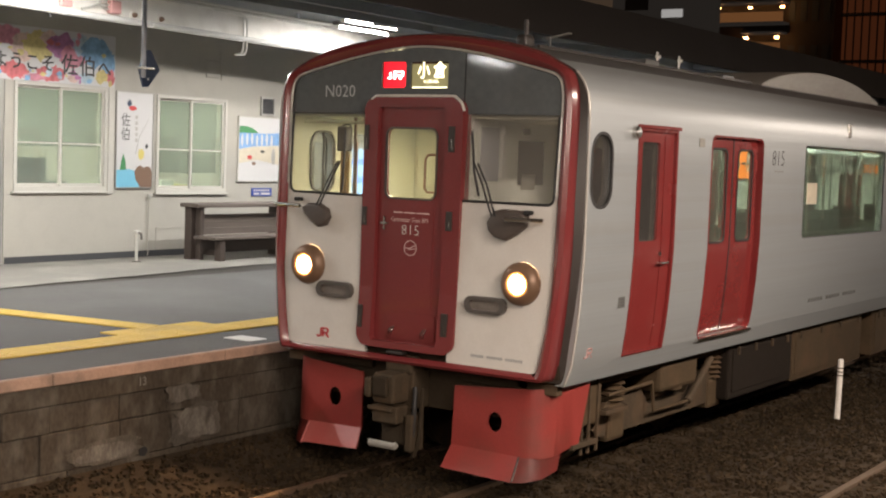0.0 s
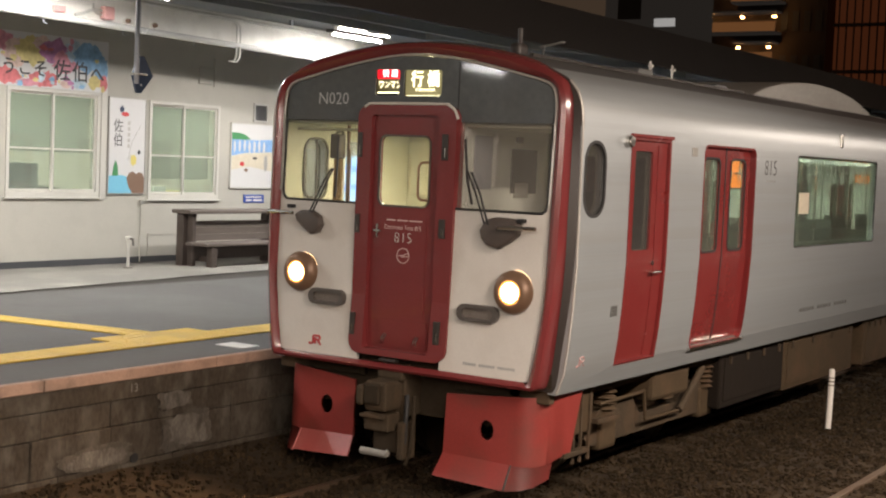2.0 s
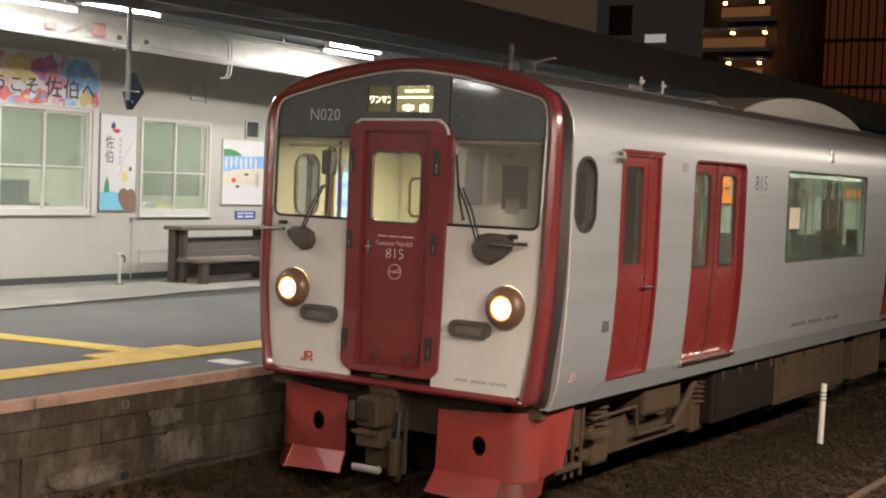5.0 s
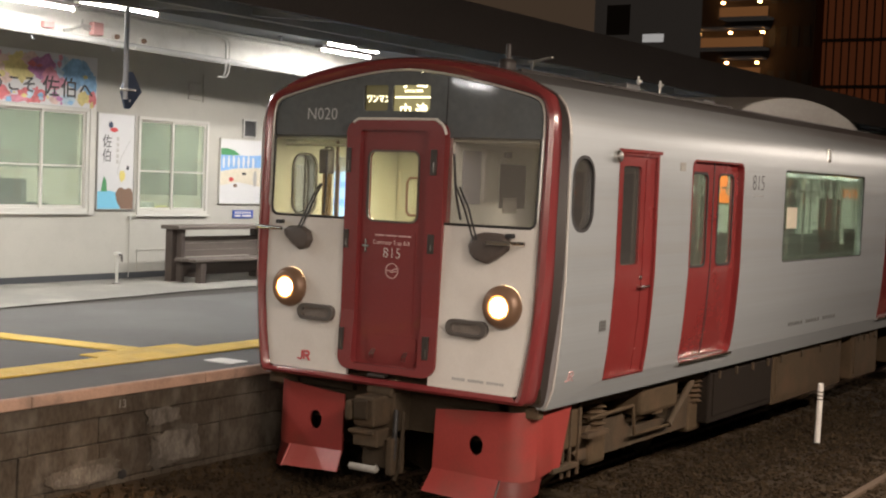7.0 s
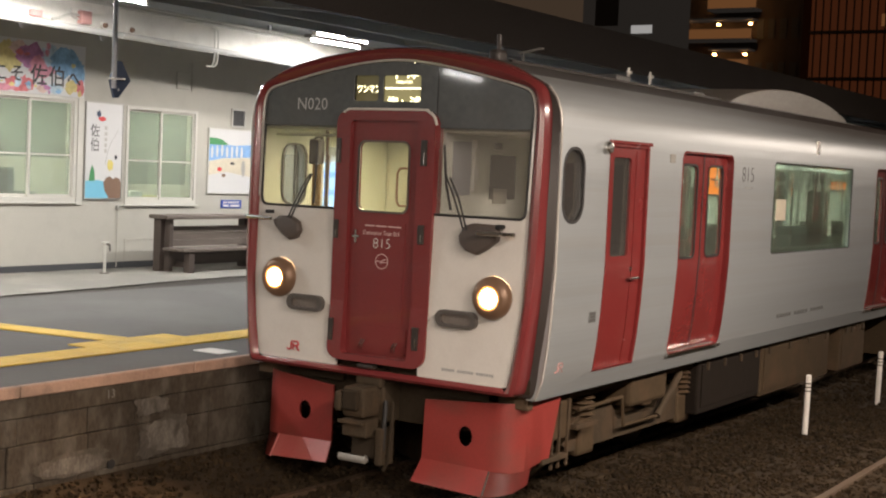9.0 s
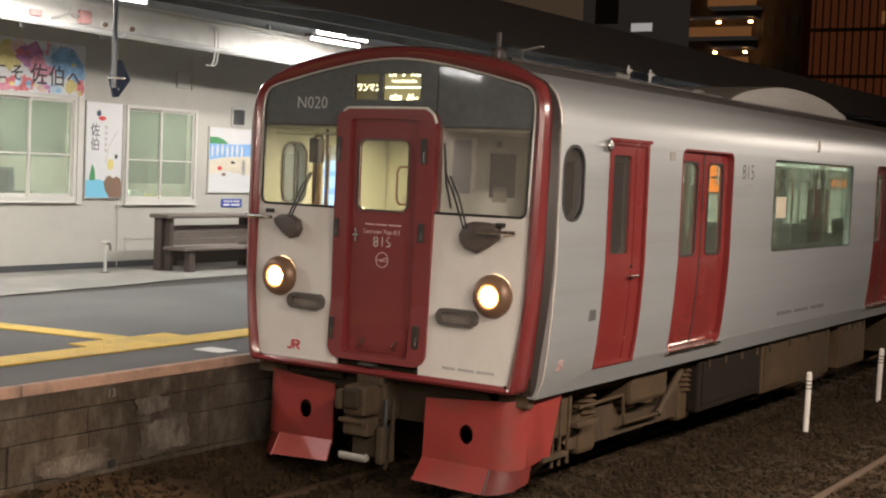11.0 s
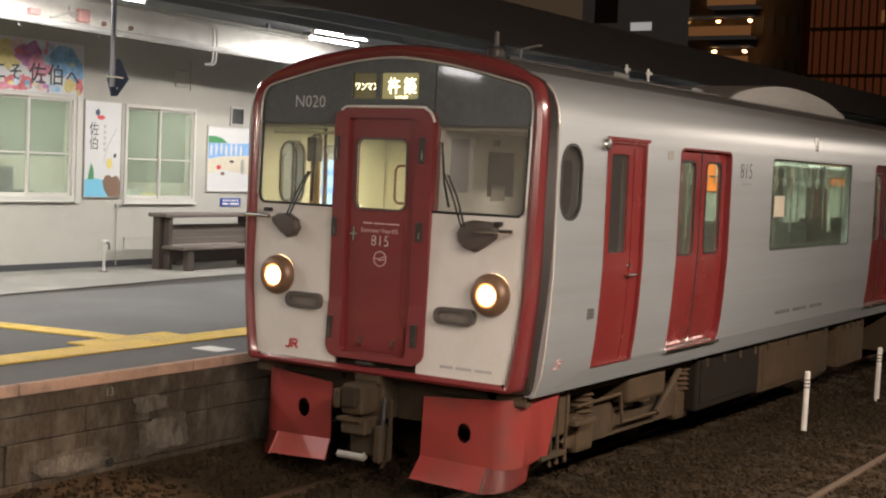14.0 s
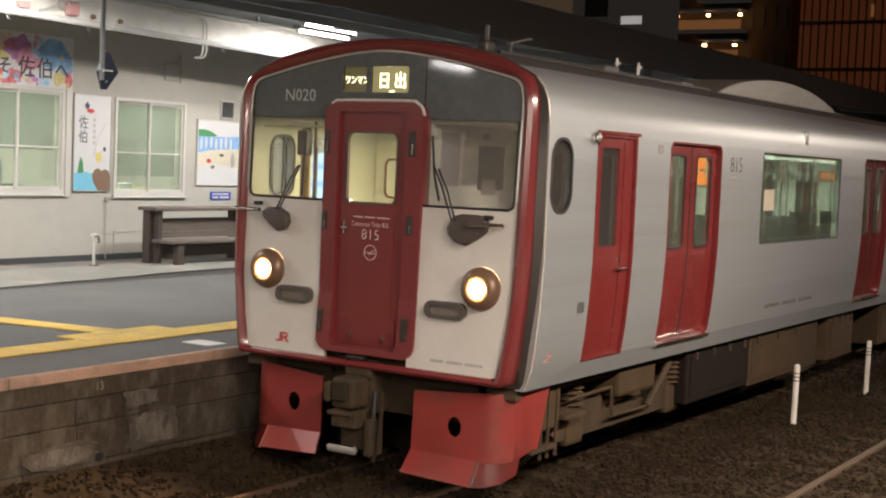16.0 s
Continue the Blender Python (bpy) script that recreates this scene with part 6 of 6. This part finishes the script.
    part("partition_window", bx(0.431, 0.439, 0.90, 1.32, 2.41, 2.78, 0.002), M_RUBBER, train, "dark window in the cab partition")
    part("partition_paper", bx(0.431, 0.443, 0.96, 1.18, 2.37, 2.50, 0.002), M_AC, train)
    part("cab_panel", bx(0.431, 0.441, 0.32, 0.59, 2.44, 2.87, 0.002), M_BRONZE_GLASS, train, "bluish grey cab panel")
    part("cab_strip", bx(0.431, 0.461, 0.61, 0.68, 2.46, 2.82, 0.002), M_PAPER, train)
    part("cab_strip", bx(0.431, 0.481, 0.60, 0.67, 2.82, 2.89, 0.002), M_PAPER, train)
    part("cab_strip", bx(0.431, 0.451, 0.18, 0.25, 2.82, 2.94, 0.002), M_PAPER, train)
    part("cab_switch", bx(0.431, 0.451, 0.96, 1.06, 2.83, 2.88, 0.002), M_TAIL, train)
    part("cab_lamp", bx(-0.16, 0.16, 0.72, 1.28, 2.905, 2.93, 0.004), G_INTUBE, train, "lit cab ceiling lamp")
    # saloon
    for q in (1, -1):
        holes = [rrect(y - 0.02, y + DOOR_W + 0.02, 1.12, 2.90, 0.05, 3) for y in DOORS] + [rrect(a - 0.005, b + 0.005, 1.91, 2.875, 0.05, 4) for a, b in WINS]
        part("side_lining", plate([(2.09, 1.105), (CAR_END - 0.09, 1.105), (CAR_END - 0.09, 3.055), (2.09, 3.055)], holes, 0.008, on_side(q, 0.082), CUTS), M_LINING, train, "pale saloon side lining")
    for x in (-0.35, 0.35):
        for y in (3.0, 6.4, 9.8, 13.2, 16.4):
            part("saloon_lamp", bx(x - 0.07, x + 0.07, y, y + 2.6, 3.028, 3.058, 0.006), G_INTUBE, train, "lit saloon ceiling lamp")
    for s in (-1, 1):
        for y0, y1 in ((3.95, 8.4), (10.2, 14.7), (16.5, 19.2)):
            part("long_seat", bx(min(s * 0.93, s * 1.40), max(s * 0.93, s * 1.40), y0, y1, 1.42, 1.54, 0.04), M_SEAT, train, "dark saloon bench seat")
            part("seat_back", bx(min(s * 1.26, s * 1.40), max(s * 1.26, s * 1.40), y0, y1, 1.54, 1.95, 0.04), M_SEAT, train)
            for y in (y0, y1):
                part("seat_screen", bx(min(s * 0.95, s * 1.42), max(s * 0.95, s * 1.42), y - 0.015, y + 0.015, 1.12, 2.02, 0.006), M_SMOKE, train, "smoked glass seat end screen")
                part("grab_pole", cyl((s * 0.93, y, 1.10), (s * 0.93, y, 3.05), 0.015, 8), M_CHROME, train)
        part("strap_rail", cyl((s * 0.85, 3.9, 2.88), (s * 0.85, 19.0, 2.88), 0.014, 8), M_CHROME, train)
        for i in range(34):
            y = 4.2 + i * 0.42
            b = part("strap", bx(s * 0.85 - 0.008, s * 0.85 + 0.008, y - 0.014, y + 0.014, 2.70, 2.88), M_PAPER, train) if i == 0 and s == -1 else new("strap", STRAP[0])
            if i == 0 and s == -1:
                STRAP.append(b.data)
                ring = [(0.85 * s, y + 0.06 * math.sin(a), 2.64 + 0.06 * math.cos(a)) for a in [2 * math.pi * q / 12 for q in range(13)]]
                r = part("strap_ring", pipe(ring, 0.010, 6), M_PAPER, train)
                STRAP.append(r.data)
            else:
                b.parent = train
                b.location = (s * 0.85 + 0.85, i * 0.42, 0)
                r = new("strap_ring", STRAP[1])
                r.parent = train
                r.location = b.location
        for y0, y1, z0, z1 in ((9.95, 11.45, 2.46, 2.88), (16.1, 17.6, 2.60, 2.74)):
            part("led_display", bx(s * 1.36 - 0.03, s * 1.36 + 0.03, y0, y1, z0 - 0.02, z1 + 0.02, 0.01), M_DGREY, train, "orange lit LED display over the door")
            part("led_face", bx(s * 1.325 - 0.003, s * 1.325 + 0.003, y0 + 0.04, y1 - 0.04, z0, z1), G_LED, train)
    for k in range(18):
        y = 4.0 + k * 0.85
        part("hanging_advert", bx(-0.22, 0.22, y, y + 0.004, 2.86, 3.04), M_PAPER, train, "paper advert hung from the ceiling")
        part("luggage_post", cyl((-1.30, y, 1.95), (-1.30, y, 2.95), 0.012, 6), M_CHROME, train)
    for q in (-1,):
        part("luggage_rack", bx(min(q * 1.02, q * 1.40), max(q * 1.02, q * 1.40), 3.95, 8.4, 2.66, 2.69, 0.006), M_TAIL, train, "dark luggage rack")
        part("luggage_rack", bx(min(q * 1.02, q * 1.40), max(q * 1.02, q * 1.40), 10.2, 14.7, 2.66, 2.69, 0.006), M_TAIL, train, "dark luggage rack")
    part("end_door", bx(-0.42, 0.42, CAR_END - 0.10, CAR_END - 0.065, 1.10, 2.95, 0.01), M_SCREEN, train, "grey saloon end door")
    for x, y in ((0.0, 9.3), (-0.55, 11.6), (-0.6, 15.0), (-0.9, 16.2), (0.0, 15.6)):
        part("centre_pole", cyl((x, y, 1.10), (x, y, 3.05), 0.016, 8), M_CHROME, train, "steel upright grab pole")
    part("window_notice", bx(1.4735, 1.4760, 5.0, 5.31, 2.265, 2.485), M_SAND, train, "tan paper notice in the window")


STRAP = []
interior()

# ---- roller blind signs behind the header glass ----
SIGN_Y, SIGN_H, SIGN_Z = 0.105, 0.206, 3.2645
sign = part("destination_sign", bx(-0.42, 0.31, 0.45, 0.47, 2.97, 3.52), M_CHASSIS, train, "rolling destination sign")
part("sign_divider", bx(-0.135, -0.100, 0.078, 0.10, 3.13, 3.40), M_CHASSIS, sign)


def sign_panel(x0, x1, low, high, background, shapes=(), label=""):
    """One stiff piece of a roller blind; low and high in window heights below its reference line."""
    mid = (low + high) / 2
    half = (high - low) / 2 * SIGN_H
    bm = bx(x0, x1, 0.0, 0.004, -half, half)
    for s in shapes:
        if s[0] == "text":
            _, body, size, x, f, squeeze, bold = s
            text_bm(body, size, pose((x0 + x1) / 2 + x, -0.0015, -(f - mid) * SIGN_H, 90, 0, 0), 0.0006, squeeze, bm, 1, bold)
        else:
            _, xa, xb, fa, fb = s
            n = len(bm.faces)
            bx(xa, xb, -0.0018, -0.0004, -(fb - mid) * SIGN_H, -(fa - mid) * SIGN_H, bm=bm)
            bm.faces.ensure_lookup_table()
            for f in bm.faces[n:]:
                f.material_index = 1
    ob = part("sign_panel", bm, [background, G_TEXT if background != G_REDP else G_WHITE], sign, label)
    return ob, mid


NAMES = [("小倉", "KOKURA"), ("行橋", "YUKUHASHI"), ("新田原", "SHINDENBARU"), ("宇島", "UNOSHIMA"), ("中津", "NAKATSU"), ("柳ヶ浦", "YANAGIGAURA"), ("宇佐", "USA"), ("杵築", "KITSUKI"), ("日出", "HIJI")]
PITCH, T0, STEP, SPEED = 1.227, 0.80, 2.045, 0.60
ROLL = []
for i, (kanji, roman) in enumerate(NAMES):
    size = 0.138 if len(kanji) == 2 else 0.108
    spaced = kanji if len(kanji) == 3 else kanji[0] + " " + kanji[1]
    a = sign_panel(-0.105, 0.277, -0.30, 0.295, G_PANEL, [("text", spaced, size, 0.0, 0.0, 0.88 if len(kanji) == 2 else 1.0, 0.0025)], "lit sign piece with a place name")
    b = sign_panel(-0.105, 0.277, 0.295, 0.927, G_PANEL, [("text", roman, 0.034, 0.0, 0.38, 1.0, 0.0), ("bar", -0.096, 0.268, 0.585, 0.645)], "lit sign piece with a dividing line")
    # reference line of the piece: centre of the place name, a share of the window height from its top
    for ob, mid in (a, b):
        ROLL.append((ob, lambda t, k=i, m=mid: 0.5 - SPEED * (t - T0) - 0.615 + PITCH * k + m, False))
SMALL = [
    (sign_panel(-0.385, -0.132, -0.55, 0.56, G_REDP, [("bar", -0.325, -0.305, -0.13, 0.13), ("bar", -0.345, -0.305, 0.07, 0.15), ("bar", -0.285, -0.185, -0.16, -0.10), ("bar", -0.285, -0.262, -0.16, 0.16),
                                                     ("bar", -0.205, -0.185, -0.16, 0.02), ("bar", -0.285, -0.185, -0.02, 0.04), ("bar", -0.235, -0.205, 0.04, 0.16)], "red lit sign piece"), 0.5),
    (sign_panel(-0.385, -0.132, -0.22, 0.34, G_PANEL_D, [("text", "ワンマン", 0.070, 0.0, 0.02, 0.82, 0.001), ("bar", -0.378, -0.140, 0.29, 0.34)], "dark sign piece with lit words"), -0.38),
    (sign_panel(-0.385, -0.132, -0.36, 0.20, G_REDP, [("text", "快 速", 0.070, 0.0, 0.0, 0.95, 0.001), ("bar", -0.378, -0.140, -0.36, -0.31)], "red lit sign piece with white words"), -0.80),
    (sign_panel(-0.385, -0.132, -0.25, 0.54, G_PANEL_D, [("text", "ワンマン", 0.072, 0.0, 0.02, 0.82, 0.001)], "dark sign piece with lit words"), -1.63),
    (sign_panel(-0.385, -0.132, -0.70, -0.25, G_PANEL_D, (), "plain dark sign piece"), -1.63),
]
for (ob, mid), start in SMALL:
    ROLL.append((ob, lambda t, s=start, m=mid: s + 0.47 * min(t, 4.57) + m, True))


# ---- things along the track ----
def marker_post(x, y, label):
    t = thing("marker_post", label, "post", (x, y, -0.06), "white marker posts")
    part("post", cyl((0, 0, 0), (0.01, 0, 0.665), 0.031, 14), M_POST, t)
    part("cap", cyl((0.01, 0, 0.665), (0.01, 0, 0.680), 0.031, 14, r2=0.024), M_POST, t)
    for z in (0.50, 0.54, 0.58):
        part("band", cyl((0.008, 0, z), (0.008, 0, z + 0.012), 0.0325, 14), M_UNDER, t)


marker_post(1.75, 5.53, "short white marker post beside the track")
marker_post(1.75, 8.40, "short white marker post beside the track")


# ---- opposite platform, under and behind the camera ----
def near_platform():
    p = tagged(part("platform_near", bx(4.90, 12.0, -30, 45, -0.3, PZ, 0.01), M_ASPHALT), "dark asphalt platform across the tracks", "platform", kind="structure")
    part("edge_stones", bx(4.86, 5.10, -30, 45, PZ - 0.12, PZ + 0.004, 0.01), M_CONCRETE, p)
    c = tagged(part("ceiling_near", bx(4.6, 12.2, -30, 45, 4.60, 4.70), M_CEIL), "dark sheet canopy across the tracks", "canopy", kind="structure")
    part("fascia", bx(4.55, 4.62, -30, 45, 4.42, 4.78), M_FASCIA, c)
    for y in (-14, -3, 12, 23):
        part("pillar", bx(8.9, 9.1, y, y + 0.2, PZ, 4.60, 0.02), M_FASCIA, c)
    tagged(part("wall_near", bx(12.0, 12.2, -30, 45, PZ, 4.62), M_HOARD), "plain grey wall closing the platform", "wall", kind="structure")
    for y in NEAR_TUBES:
        tube_fixture(6.0, y, 4.33, 4.60, 1.2, "white fluorescent tube light under the far canopy", "near tube lights", G_TUBE_NEAR)


near_platform()


# ---- distance ----
def far_tower(name, label, x0, x1, y0, y1, height, wall_m):
    t = thing(name, label, "building", ((x0 + x1) / 2, (y0 + y1) / 2, -0.05))
    hw, hd = (x1 - x0) / 2, (y1 - y0) / 2
    part("wall", bx(-hw, hw, -hd, hd, 0, height), wall_m, t)
    part("roof", bx(-hw - 0.2, hw + 0.2, -hd - 0.2, hd + 0.2, height, height + 0.4), wall_m, t)
    return t


def distance():
    t = far_tower("apartment_block", "dark apartment block with orange lit landings", -27.2, -19.9, 70, 78, 26, M_FARTOWER)
    cx, front_y = -23.55, -4.0
    for z, lamps_x, x0, x1 in ((10.35, (-24.9, -23.0), -25.2, -22.7), (12.15, (-26.75, -24.75, -22.75), -27.0, -22.6), (13.95, (-25.3, -23.0), -25.4, -22.4), (15.75, (-25.4, -23.0), -25.4, -22.4)):
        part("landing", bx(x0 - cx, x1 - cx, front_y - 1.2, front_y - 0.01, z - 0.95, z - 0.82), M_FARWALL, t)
        # parapet glows by itself to show the lamplight on it
        part("parapet", bx(x0 - cx, x1 - cx, front_y - 1.2, front_y - 1.1, z - 0.82, z - 0.25), G_FARWALL, t, "landing parapet with lamplight put in as glow")
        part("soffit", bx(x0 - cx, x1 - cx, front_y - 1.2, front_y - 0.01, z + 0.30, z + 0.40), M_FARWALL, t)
        for x in lamps_x:
            part("landing_lamp", bx(x - cx - 0.11, x - cx + 0.11, front_y - 1.0, front_y - 0.8, z - 0.01, z + 0.12, 0.05), G_FARLAMP, t, "orange landing lamp")
    for i in range(4):
        for k in range(5):
            part("window", bx(0.9 + i * 0.7, 1.3 + i * 0.7, front_y - 0.04, front_y - 0.005, 8.8 + k * 2.6, 10.0 + k * 2.6), M_BASE, t)
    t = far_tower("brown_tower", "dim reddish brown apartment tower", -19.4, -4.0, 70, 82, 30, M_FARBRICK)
    for k in range(8):
        part("ledge", bx(-7.75, 7.75, -6.15, -5.99, 6.2 + k * 2.7, 6.4 + k * 2.7), M_FARTOWER, t)
    for i in range(34):
        part("rib", bx(-7.5 + i * 0.45, -7.42 + i * 0.45, -6.06, -5.99, 2.0, 29.0), M_FARTOWER, t)
    for i in range(2):
        part("lit_window", bx(-3.6 + i * 0.9, -3.42 + i * 0.9, -6.10, -6.05, 12.0, 12.7), G_FARWALL, t)
    t = thing("grey_annex", "pale grey building with one lit window", "building", (-18.98, 50, -0.05))
    plan = [(-2.52, -5.0), (2.52, -5.0), (-1.2, 3.5), (-6.0, 3.5)]
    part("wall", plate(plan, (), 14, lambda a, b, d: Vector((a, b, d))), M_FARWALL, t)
    part("window", bx(-0.15, 0.82, -5.04, -4.99, 8.95, 9.30), G_FARWIN, t, "lit window")
    part("window", bx(-1.9, -0.8, -5.04, -4.99, 9.3, 10.6), M_BASE, t)
    part("eave", bx(-2.6, 2.5, -5.4, -4.99, 13.9, 14.1), M_BASE, t)


distance()


# ---- rolling of the sign blinds ----
def roll_rows(position, slot, downwards):
    """Rows for one stiff piece: waits on a roll, runs upright past the window, ends on the other roll."""
    top, low = SIGN_Z + 0.178, SIGN_Z - 0.178

    def stored(high):
        return pose(0, SIGN_Y + 0.09 + 0.010 * slot, top if high else low, 80 if high else -80, 0, 0)
    rows = []
    times = [i * 0.25 for i in range(65)]
    state = []
    for t in times:
        z = SIGN_Z - (position(t) - 0.5) * SIGN_H
        state.append(z)
    for t, z in zip(times, state):
        if z > top:
            rows.append((t, stored(True)))
        elif z < low:
            rows.append((t, stored(False)))
        else:
            rows.append((t, pose(0, SIGN_Y, z, 0, 0, 0)))
    return rows


def motions():
    for slot, (ob, position, downwards) in enumerate(ROLL):
        walk(ob, roll_rows(position, slot, downwards))


motions()
